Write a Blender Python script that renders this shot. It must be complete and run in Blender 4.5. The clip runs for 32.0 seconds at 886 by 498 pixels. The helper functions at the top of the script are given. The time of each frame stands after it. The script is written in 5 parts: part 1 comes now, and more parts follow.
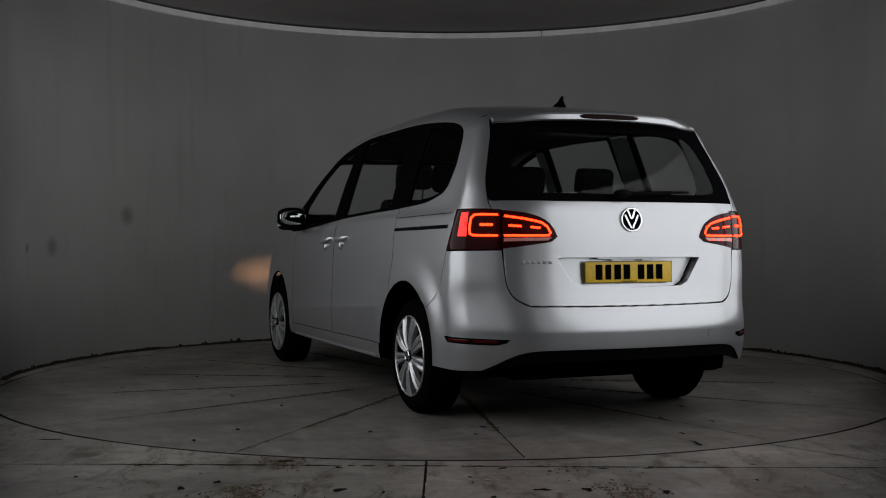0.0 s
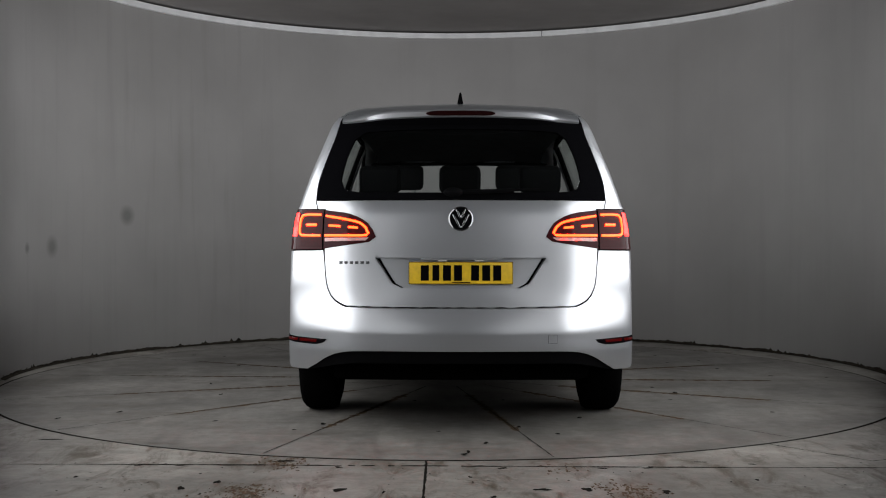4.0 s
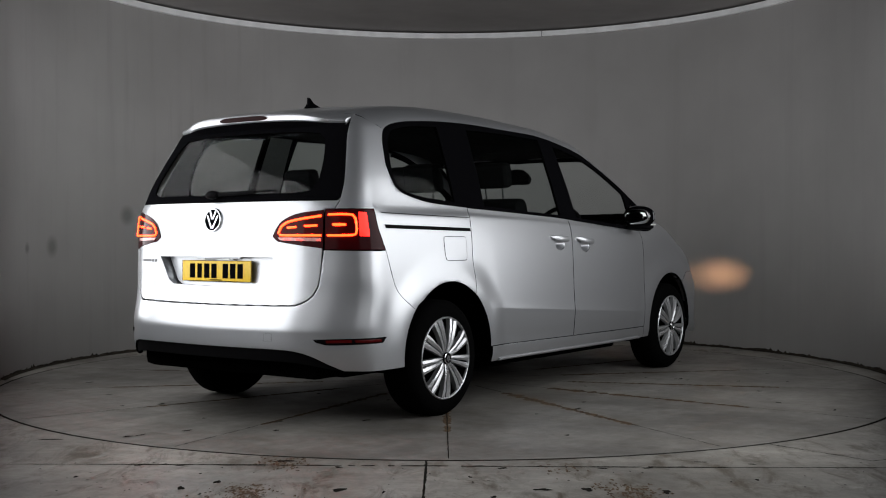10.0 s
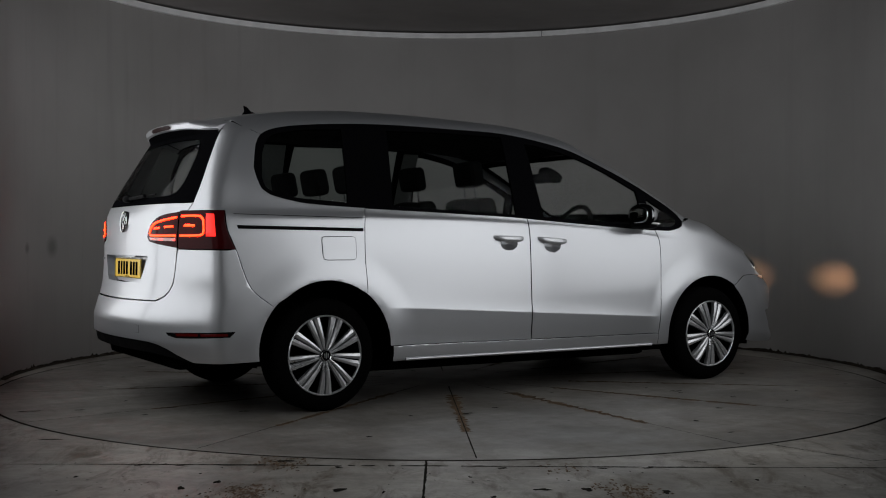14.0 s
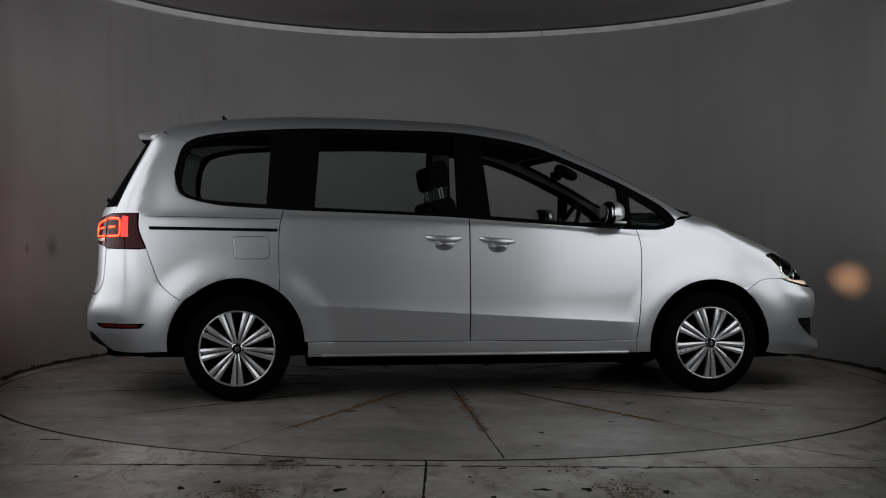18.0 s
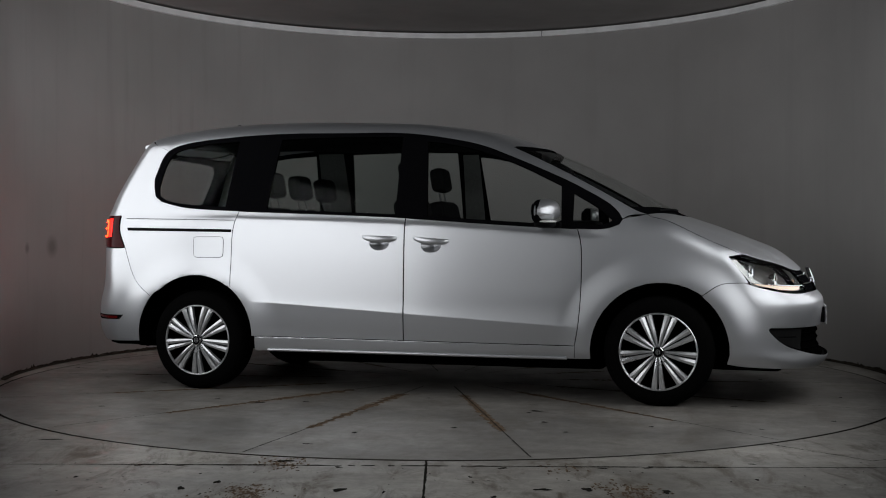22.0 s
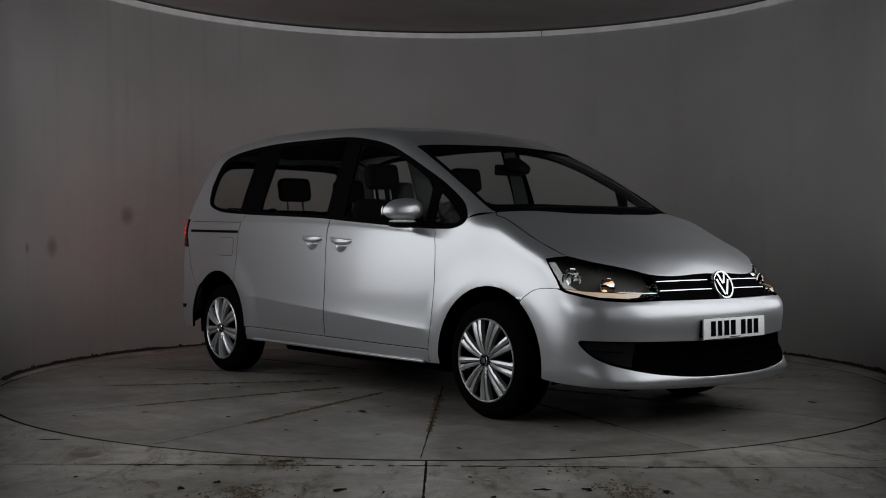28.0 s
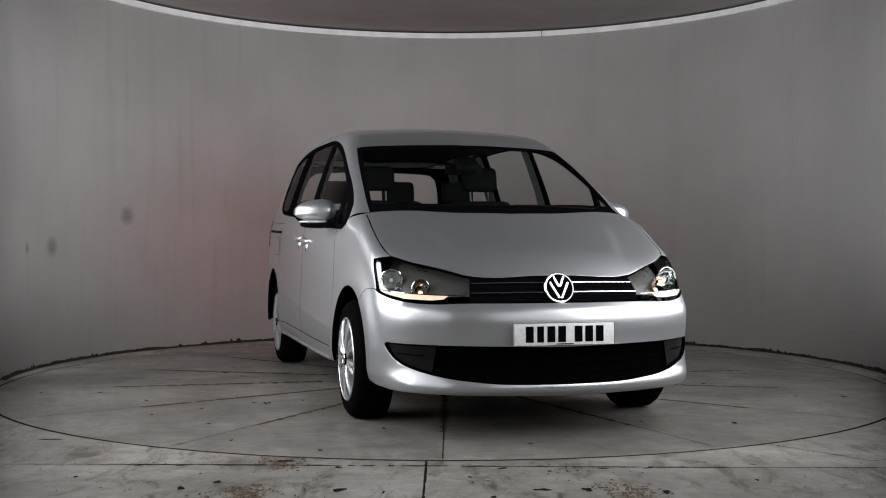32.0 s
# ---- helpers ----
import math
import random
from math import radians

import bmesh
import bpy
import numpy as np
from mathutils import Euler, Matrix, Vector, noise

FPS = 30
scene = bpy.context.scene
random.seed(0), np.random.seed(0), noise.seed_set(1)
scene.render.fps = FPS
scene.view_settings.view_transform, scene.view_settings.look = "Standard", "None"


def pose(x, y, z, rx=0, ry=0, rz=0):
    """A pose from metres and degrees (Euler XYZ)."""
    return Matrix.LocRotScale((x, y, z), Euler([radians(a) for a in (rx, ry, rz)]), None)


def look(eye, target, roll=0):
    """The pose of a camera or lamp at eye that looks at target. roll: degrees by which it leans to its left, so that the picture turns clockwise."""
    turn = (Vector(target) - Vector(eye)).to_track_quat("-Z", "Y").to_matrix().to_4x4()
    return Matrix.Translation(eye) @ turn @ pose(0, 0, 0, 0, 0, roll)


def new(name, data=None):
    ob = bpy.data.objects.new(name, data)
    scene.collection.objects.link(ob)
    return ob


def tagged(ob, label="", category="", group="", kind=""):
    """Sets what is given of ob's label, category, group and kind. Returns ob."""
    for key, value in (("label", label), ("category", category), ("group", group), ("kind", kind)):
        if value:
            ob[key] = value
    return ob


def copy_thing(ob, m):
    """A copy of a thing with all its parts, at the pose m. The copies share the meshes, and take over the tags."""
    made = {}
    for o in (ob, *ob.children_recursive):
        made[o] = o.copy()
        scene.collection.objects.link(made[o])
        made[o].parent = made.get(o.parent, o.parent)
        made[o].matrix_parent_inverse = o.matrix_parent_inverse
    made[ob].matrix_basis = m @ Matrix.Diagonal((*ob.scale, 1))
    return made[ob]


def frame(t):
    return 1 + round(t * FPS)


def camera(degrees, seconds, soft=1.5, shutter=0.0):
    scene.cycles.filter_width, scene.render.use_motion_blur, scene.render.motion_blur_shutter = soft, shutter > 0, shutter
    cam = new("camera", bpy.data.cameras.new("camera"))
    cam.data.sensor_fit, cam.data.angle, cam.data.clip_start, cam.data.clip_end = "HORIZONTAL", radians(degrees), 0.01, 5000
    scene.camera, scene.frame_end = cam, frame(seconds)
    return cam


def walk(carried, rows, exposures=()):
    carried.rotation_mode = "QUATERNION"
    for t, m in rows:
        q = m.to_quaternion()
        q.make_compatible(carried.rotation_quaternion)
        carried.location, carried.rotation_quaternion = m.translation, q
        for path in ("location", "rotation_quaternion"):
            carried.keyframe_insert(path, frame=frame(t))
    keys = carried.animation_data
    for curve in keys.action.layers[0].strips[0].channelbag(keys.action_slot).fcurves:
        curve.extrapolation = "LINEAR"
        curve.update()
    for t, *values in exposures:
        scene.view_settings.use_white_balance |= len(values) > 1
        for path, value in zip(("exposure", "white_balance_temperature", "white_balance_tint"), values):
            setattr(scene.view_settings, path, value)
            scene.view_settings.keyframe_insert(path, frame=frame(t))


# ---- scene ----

# ---- camera ----
cam = camera(42.17, 32.0, soft=1.1)
EYE = (0.0, -7.951, 0.962)
walk(cam, [(0.0, look(EYE, (-0.0219, 2.0489, 0.8787), 0.02)), (32.0, look(EYE, (-0.0219, 2.0489, 0.8787), 0.02))],
     exposures=[(0.0, -1.95), (1.0, -1.42), (3.0, -0.8), (6.0, -0.55), (9.0, -0.75), (10.0, -0.92), (11.0, -1.3), (13.0, -1.72), (15.0, -1.87), (17.0, -1.92), (19.0, -1.48), (21.0, -1.42), (23.0, -1.45), (25.0, -1.93), (28.0, -1.7), (30.0, -0.74), (32.0, -0.3)])

# ---- world and lights ----
world = bpy.data.worlds.new("world")
scene.world = world
world.use_nodes = True
world.node_tree.nodes["Background"].inputs[0].default_value = (0.9, 0.95, 1.0, 1)
world.node_tree.nodes["Background"].inputs[1].default_value = 0.002


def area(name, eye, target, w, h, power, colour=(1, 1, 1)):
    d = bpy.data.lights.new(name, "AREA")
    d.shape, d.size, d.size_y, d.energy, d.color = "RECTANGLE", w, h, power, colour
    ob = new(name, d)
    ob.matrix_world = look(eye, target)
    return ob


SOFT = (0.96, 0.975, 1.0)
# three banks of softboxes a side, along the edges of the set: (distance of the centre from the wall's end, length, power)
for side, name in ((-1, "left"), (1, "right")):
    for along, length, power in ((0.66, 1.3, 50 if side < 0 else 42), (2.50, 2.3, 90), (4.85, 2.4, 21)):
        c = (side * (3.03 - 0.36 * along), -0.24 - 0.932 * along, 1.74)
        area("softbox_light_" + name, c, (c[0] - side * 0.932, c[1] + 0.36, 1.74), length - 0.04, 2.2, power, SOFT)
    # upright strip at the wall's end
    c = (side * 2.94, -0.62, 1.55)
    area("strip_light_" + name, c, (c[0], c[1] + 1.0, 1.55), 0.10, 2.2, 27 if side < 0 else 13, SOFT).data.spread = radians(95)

# ---- materials ----


class Mat:
    """Small builder for node materials."""

    def __init__(self, name):
        self.m = bpy.data.materials.new(name)
        self.m.use_nodes = True
        self.t = self.m.node_tree
        self.b = self.t.nodes["Principled BSDF"]

    def put(self, **kw):
        for k, v in kw.items():
            self.b.inputs[k.replace("_", " ")].default_value = v
        return self

    def node(self, kind, **kw):
        n = self.t.nodes.new(kind)
        for k, v in kw.items():
            n.inputs[k.replace("_", " ")].default_value = v
        return n

    def link(self, a, b):
        self.t.links.new(a, b)
        return self

    def coords(self, kind="Object", scale=(1, 1, 1)):
        tc = self.t.nodes.new("ShaderNodeTexCoord")
        mp = self.t.nodes.new("ShaderNodeMapping")
        mp.inputs["Scale"].default_value = scale
        self.link(tc.outputs[kind], mp.inputs[0])
        return mp.outputs[0]

    def noise(self, scale, detail=4, rough=0.55, co=None, distortion=0.0):
        n = self.node("ShaderNodeTexNoise", Scale=scale, Detail=detail, Roughness=rough, Distortion=distortion)
        self.link(co if co else self.coords(), n.inputs["Vector"])
        return n.outputs["Fac"]

    def ramp(self, fac, stops):
        r = self.t.nodes.new("ShaderNodeValToRGB")
        el = r.color_ramp.elements
        while len(el) < len(stops):
            el.new(0.5)
        for e, (p, c) in zip(el, stops):
            e.position = p
            e.color = (*c, 1) if len(c) == 3 else c
        self.link(fac, r.inputs[0])
        return r.outputs[0]

    def mix(self, fac, a, b, mode="MIX"):
        n = self.t.nodes.new("ShaderNodeMix")
        n.data_type, n.blend_type = "RGBA", mode
        for sock, v in ((n.inputs[0], fac), (n.inputs[6], a), (n.inputs[7], b)):
            if isinstance(v, bpy.types.NodeSocket):
                self.link(v, sock)
            elif isinstance(v, (int, float)):
                sock.default_value = v
            else:
                sock.default_value = (*v, 1)
        return n.outputs[2]

    def mapped(self, value, a, b):
        n = self.node("ShaderNodeMapRange")
        n.inputs[1].default_value, n.inputs[2].default_value = a, b
        self.link(value, n.inputs[0])
        return n.outputs[0]

    def bump(self, height, strength=0.2, distance=0.01):
        n = self.node("ShaderNodeBump", Strength=strength, Distance=distance)
        self.link(height, n.inputs["Height"])
        self.link(n.outputs[0], self.b.inputs["Normal"])
        return self


def plain(name, colour, rough=0.5, metal=0.0, grain=0.0, scale=60.0, **kw):
    """A material with a faint mottling of its colour and gloss."""
    m = Mat(name)
    m.put(Roughness=rough, Metallic=metal, **kw)
    f = m.noise(scale, 5)
    a = tuple(c * (1 - 0.12 - grain) for c in colour)
    b = tuple(min(1, c * (1 + 0.10 + grain)) for c in colour)
    m.link(m.ramp(f, [(0.3, a), (0.7, b)]), m.b.inputs["Base Color"])
    r = m.ramp(m.noise(scale * 0.15, 3), [(0.3, (rough * 0.85,) * 3), (0.7, (min(1, rough * 1.15),) * 3)])
    m.link(r, m.b.inputs["Roughness"])
    return m.m


def glow(name, colour, strength, base=(0.3, 0.02, 0.01)):
    m = Mat(name)
    m.put(Base_Color=(*base, 1), Emission_Color=(*colour, 1), Emission_Strength=strength, Roughness=0.3)
    return m.m


def glass(name, tint, rough=0.0, gloss=0.0045):
    """Thin tinted sheet: clear-through with a glossy coat."""
    m = Mat(name)
    t = m.t
    tr = m.node("ShaderNodeBsdfTransparent", Color=(*tint, 1))
    gl = m.node("ShaderNodeBsdfGlossy", Color=(1, 1, 1, 1), Roughness=rough)
    lw = m.node("ShaderNodeLayerWeight", Blend=0.5)
    gloss_ramp = m.ramp(lw.outputs["Facing"], [(0.0, (gloss,) * 3), (0.55, (gloss * 1.6,) * 3), (0.8, (gloss * 5,) * 3), (1.0, (0.35,) * 3)])
    mx = t.nodes.new("ShaderNodeMixShader")
    m.link(gloss_ramp, mx.inputs[0]).link(tr.outputs[0], mx.inputs[1]).link(gl.outputs[0], mx.inputs[2])
    m.link(mx.outputs[0], t.nodes["Material Output"].inputs[0])
    return m.m


def paint_material():
    """Silver metallic car paint: tight and wide flake lobes under clear coat."""
    m = Mat("silver_paint")
    m.put(Metallic=0.92, Roughness=0.28, Coat_Weight=0.4, Coat_Roughness=0.05)
    wide = m.t.nodes.new("ShaderNodeBsdfPrincipled")
    for k, v in (("Metallic", 0.74), ("Roughness", 0.50), ("Coat Weight", 0.4), ("Coat Roughness", 0.05)):
        wide.inputs[k].default_value = v
    v = m.node("ShaderNodeTexVoronoi", Scale=900)
    m.link(m.coords(), v.inputs["Vector"])
    fl = m.ramp(v.outputs["Color"], [(0.0, (0.465, 0.475, 0.492)), (1.0, (0.51, 0.52, 0.538))])
    m.link(fl, m.b.inputs["Base Color"]).link(fl, wide.inputs["Base Color"])
    mx = m.t.nodes.new("ShaderNodeMixShader")
    mx.inputs[0].default_value = 0.36
    m.link(m.b.outputs[0], mx.inputs[1]).link(wide.outputs[0], mx.inputs[2])
    m.link(mx.outputs[0], m.t.nodes["Material Output"].inputs[0])
    return m.m


PAINT = paint_material()
BLACK = plain("black_plastic", (0.003, 0.003, 0.0033), 0.6, Specular_IOR_Level=0.03)
GLOSSBLACK = plain("gloss_black_trim", (0.003, 0.003, 0.0035), 0.4, Specular_IOR_Level=0.0)
RUBBER = plain("tyre_rubber", (0.0025, 0.0025, 0.0025), 0.9, scale=120, Specular_IOR_Level=0.01)
CHROME = plain("chrome", (0.85, 0.86, 0.87), 0.08, 1.0)
ALLOY = plain("silver_wheel_paint", (0.52, 0.53, 0.54), 0.30, 0.75, scale=25)
FABRIC = plain("dark_seat_fabric", (0.006, 0.006, 0.0065), 0.95, grain=0.2, scale=300, Specular_IOR_Level=0.1)
# black underside parts; also stands for shade in panel gaps
LINER_AND_SHADE = plain("black_underbody_and_gap_shade", (0.0015, 0.0015, 0.0015), 0.95, Specular_IOR_Level=0.0)
# light grey lining with the cabin's shade put into its colour
HEADLINING = plain("shaded_roof_lining", (0.010, 0.010, 0.010), 0.95, Specular_IOR_Level=0.05)
DARKRED = plain("dark_brake_lens", (0.010, 0.0012, 0.0012), 0.35, Specular_IOR_Level=0.05)
TRIMGREY = plain("grey_cabin_trim", (0.11, 0.112, 0.11), 0.9, Specular_IOR_Level=0.1)
GLASS = glass("tinted_window_glass", (0.68, 0.72, 0.70))
REARGLASS = glass("rear_window_glass", (0.80, 0.83, 0.82), 0.0, 0.010)
CLEAR = glass("clear_glass", (0.92, 0.94, 0.93))
YELLOW = plain("yellow_plate", (0.72, 0.46, 0.015), 0.4)
WHITE = plain("white_plate", (0.72, 0.73, 0.72), 0.4)
REDGLASS = plain("dark_red_lens", (0.030, 0.002, 0.003), 0.10, Specular_IOR_Level=0.10)
REDLENS = plain("red_reflector", (0.07, 0.003, 0.003), 0.15, Specular_IOR_Level=0.2)
REDGLOW = glow("lit_red_light_strip", (1.0, 0.015, 0.0025), 52.0, (0.2, 0.004, 0.003))
REDSOFT = glow("lit_red_lens", (1.0, 0.016, 0.010), 6.5, (0.05, 0.002, 0.002))
LAMPGREY = plain("lamp_housing_grey", (0.095, 0.090, 0.085), 0.30, Specular_IOR_Level=0.4)
INSERT = plain("black_grained_insert", (0.004, 0.004, 0.004), 0.6, Specular_IOR_Level=0.1)
AMBER = glow("warm_bulb", (1.0, 0.50, 0.24), 4.0, (0.8, 0.6, 0.4))


def concrete(name, tone, rust):
    m = Mat(name)
    co = m.coords()
    big = m.noise(0.9, 6, 0.6, co, 0.4)
    fine = m.noise(14, 8, 0.7, co)
    speck = m.noise(70, 3, 0.5, co)
    c = m.ramp(big, [(0.3, tuple(t * 0.5 for t in tone)), (0.5, tone), (0.72, tuple(t * 1.4 for t in tone))])
    drag = m.noise(3, 5, 0.6, m.coords(scale=(0.35, 1.6, 1)), 0.8)
    c = m.mix(m.ramp(drag, [(0.42, (0,) * 3), (0.62, (0.5,) * 3)]), c, tuple(t * 0.62 for t in tone))
    c = m.mix(0.75, c, m.ramp(fine, [(0.3, (0.35, 0.34, 0.32)), (0.75, (0.75, 0.74, 0.72))]), "OVERLAY")
    dirt = m.noise(5, 9, 0.78, m.coords(scale=(1.3, 0.45, 1)), 0.6)
    c = m.mix(m.ramp(dirt, [(0.50, (0.0,) * 3), (0.63, (rust,) * 3)]), c, (0.062, 0.046, 0.026))
    pits = m.noise(26, 6, 0.7, co)
    c = m.mix(m.ramp(pits, [(0.63, (0.0,) * 3), (0.70, (0.75,) * 3)]), c, tuple(t * 0.4 for t in tone))
    spots = m.ramp(speck, [(0.70, (0, 0, 0)), (0.74, (1, 1, 1))])
    c = m.mix(spots, c, tuple(t * 0.35 for t in tone))
    m.link(c, m.b.inputs["Base Color"])
    m.link(m.ramp(m.noise(2.5, 6, 0.6, co), [(0.3, (0.30,) * 3), (0.7, (0.55,) * 3)]), m.b.inputs["Roughness"])
    m.put(Specular_IOR_Level=0.35)
    m.bump(fine, 0.12, 0.004)
    return m.m


def wall_paint():
    """Off-white painted board with run marks and scuffs."""
    m = Mat("studio_wall_paint")
    co = m.coords()
    runs = m.noise(5, 4, 0.55, m.coords(scale=(1.2, 1.2, 0.06)))
    cloud = m.noise(1.2, 4, 0.5, co)
    c = m.ramp(cloud, [(0.3, (0.240, 0.231, 0.225)), (0.7, (0.285, 0.275, 0.268))])
    c = m.mix(m.ramp(runs, [(0.28, (0.22,) * 3), (0.47, (0.0,) * 3)]), c, (0.195, 0.187, 0.181))
    # darker drips where the wall has been wetted
    sep = m.t.nodes.new("ShaderNodeSeparateXYZ")
    m.link(co, sep.inputs[0])
    here = m.ramp(m.mapped(sep.outputs["X"], -3.1, -1.0), [(0.0, (0.5,) * 3), (0.35, (1.0,) * 3), (0.62, (0.7,) * 3), (0.85, (0.0,) * 3)])
    drips = m.ramp(m.noise(3.2, 3, 0.6, m.coords(scale=(3.2, 3.2, 0.22))), [(0.55, (0.0,) * 3), (0.76, (0.24,) * 3)])
    c = m.mix(m.mix(1.0, here, drips, "MULTIPLY"), c, (0.12, 0.115, 0.11))
    for at, r in (((-3.025, 0.873, 0.906), 0.10), ((-2.706, 1.81, 1.164), 0.10), ((-3.067, 0.464, 0.896), 0.05)):
        d = m.t.nodes.new("ShaderNodeVectorMath")
        d.operation = "DISTANCE"
        d.inputs[1].default_value = at
        m.link(co, d.inputs[0])
        c = m.mix(m.ramp(d.outputs["Value"], [(r * 0.3, (0.75,) * 3), (r, (0.0,) * 3)]), c, (0.10, 0.097, 0.094))
    m.link(c, m.b.inputs["Base Color"])
    m.put(Roughness=0.5)
    m.bump(m.noise(40, 3, 0.5, co), 0.05, 0.004)
    return m.m


FLOOR = concrete("worn_concrete", (0.245, 0.236, 0.217), 0.85)
DISC = concrete("turntable_concrete", (0.172, 0.165, 0.155), 0.35)
WALL = wall_paint()
LIP = plain("white_ceiling_lip", (0.72, 0.72, 0.72), 0.5, scale=8)
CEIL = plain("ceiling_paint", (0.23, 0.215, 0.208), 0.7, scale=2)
JOINT = plain("dark_joint", (0.012, 0.011, 0.009), 0.95, Specular_IOR_Level=0.05)
FOOT_SEAM = plain("brown_black_seam", (0.030, 0.025, 0.019), 0.9, grain=0.5, scale=14, Specular_IOR_Level=0.1)
RUST = plain("brown_stained_joint", (0.085, 0.050, 0.022), 0.85, grain=0.5, scale=25)
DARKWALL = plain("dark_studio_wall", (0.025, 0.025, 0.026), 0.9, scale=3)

# ---- mesh helpers ----


def mesh_from(name, verts, faces, mat, smooth=False, normals=None, fold=None):
    me = bpy.data.meshes.new(name)
    me.from_pydata([tuple(map(float, v)) for v in verts], [], [tuple(map(int, f)) for f in faces])
    me.materials.append(mat)
    # folded edges of painted panels are coloured black as shade in the gaps
    if fold is not None:
        me.materials.append(LINER_AND_SHADE)
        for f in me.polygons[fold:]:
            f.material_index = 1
    if smooth:
        me.shade_smooth()
    if normals is not None:
        me.normals_split_custom_set_from_vertices([tuple(map(float, n)) for n in normals])
    return me


def add(name, me, parent=None, label=""):
    ob = new(name, me)
    if parent:
        ob.parent = parent
    if label:
        tagged(ob, label)
    return ob


def part(name, bm, mat, parent, label="", smooth=0.6):
    """Links a bmesh as one mesh object under a thing."""
    me = bpy.data.meshes.new(name)
    bm.normal_update()
    bm.to_mesh(me)
    bm.free()
    me.materials.append(mat)
    if smooth:
        me.shade_smooth()
        me.set_sharp_from_angle(angle=smooth)
    return add(name, me, parent, label)


def box_bm(size, at=(0, 0, 0), bevel=0.0, m=None, seg=2):
    bm = bmesh.new()
    bmesh.ops.create_cube(bm, size=1, matrix=Matrix.Translation(at) @ Matrix.Diagonal((*size, 1)))
    if bevel:
        bmesh.ops.bevel(bm, geom=bm.edges[:], offset=bevel, segments=seg, affect="EDGES", profile=0.6)
    if m is not None:
        bm.transform(m)
    return bm


def lathe_bm(profile, n=64, axis="y"):
    """Turns (radius, offset) points round an axis."""
    bm = bmesh.new()
    rings = []
    for r, o in profile:
        ring = []
        for i in range(n):
            a = 2 * math.pi * i / n
            p = (r * math.cos(a), o, r * math.sin(a)) if axis == "y" else (r * math.cos(a), r * math.sin(a), o)
            ring.append(bm.verts.new(p))
        rings.append(ring)
    for a, b in zip(rings, rings[1:]):
        for i in range(n):
            bm.faces.new((a[i], a[(i + 1) % n], b[(i + 1) % n], b[i]))
    bmesh.ops.recalc_face_normals(bm, faces=bm.faces[:])
    return bm


def tube_bm(points, r, n=10, closed=False):
    """A round bar along points."""
    bm = bmesh.new()
    pts = [Vector(p) for p in points]
    rings = []
    for i, p in enumerate(pts):
        a = pts[i - 1] if (i or closed) else p
        b = pts[(i + 1) % len(pts)] if (i < len(pts) - 1 or closed) else p
        q = (b - a).to_track_quat("Z", "Y")
        rings.append([bm.verts.new(p + q @ Vector((r * math.cos(2 * math.pi * k / n), r * math.sin(2 * math.pi * k / n), 0))) for k in range(n)])
    for i in range(len(rings) - (0 if closed else 1)):
        a, b = rings[i], rings[(i + 1) % len(rings)]
        for k in range(n):
            bm.faces.new((a[k], a[(k + 1) % n], b[(k + 1) % n], b[k]))
    if not closed:
        bm.faces.new(rings[0]), bm.faces.new(rings[-1])
    bmesh.ops.recalc_face_normals(bm, faces=bm.faces[:])
    return bm


# ---- the car's outer form ----


def curve(xs, ys):
    """A smooth curve through points."""
    xs, ys = np.array(xs, float), np.array(ys, float)
    d = np.diff(ys) / np.diff(xs)
    m = np.concatenate([[d[0]], (d[1:] + d[:-1]) / 2, [d[-1]]])
    flat = np.concatenate([[False], d[1:] * d[:-1] <= 0, [False]])
    m[flat] = 0

    def f(x):
        x = np.clip(x, xs[0], xs[-1])
        i = np.clip(np.searchsorted(xs, x) - 1, 0, len(xs) - 2)
        h = xs[i + 1] - xs[i]
        t = (x - xs[i]) / h
        return ((1 + 2 * t) * (1 - t) ** 2 * ys[i] + t * (1 - t) ** 2 * h * m[i]
                + t * t * (3 - 2 * t) * ys[i + 1] + t * t * (t - 1) * h * m[i + 1])
    return f


WHEELBASE, HUB = 2.919, 0.316
ARCH = ((1.474, 0.307, 0.406), (-1.455, 0.345, 0.389))
width_z = curve([0.15, 0.25, 0.29, 0.36, 0.45, 0.6, 0.75, 0.9, 1.0, 1.1, 1.15, 1.3, 1.45, 1.6, 1.68, 1.8],
                [0.85, 0.888, 0.902, 0.906, 0.908, 0.908, 0.905, 0.899, 0.890, 0.868, 0.850, 0.803, 0.750, 0.692, 0.655, 0.56])
taper_x = curve([-2.5, -2.0, -1.4, -0.8, 0, 0.6, 1.245, 1.87, 2.2, 2.6], [0.035, 0.014, 0.003, 0, 0, 0.006, 0.035, 0.066, 0.09, 0.13])
front_z = curve([0.15, 0.2, 0.25, 0.33, 0.45, 0.56, 0.62, 0.66, 0.72, 0.78, 0.85, 1.2], [2.31, 2.38, 2.43, 2.398, 2.394, 2.404, 2.393, 2.357, 2.33, 2.28, 2.23, 2.0])
rear_z = curve([0.15, 0.2, 0.3, 0.36, 0.42, 0.5, 0.55, 0.60, 0.64, 0.70, 0.77, 0.85, 1.0, 1.1, 1.17, 1.25, 1.4, 1.554, 1.62, 1.75],
               [-2.27, -2.33, -2.395, -2.415, -2.425, -2.425, -2.413, -2.392, -2.374, -2.353, -2.340, -2.335, -2.33, -2.315, -2.285, -2.245, -2.15, -2.05, -2.02, -1.95])
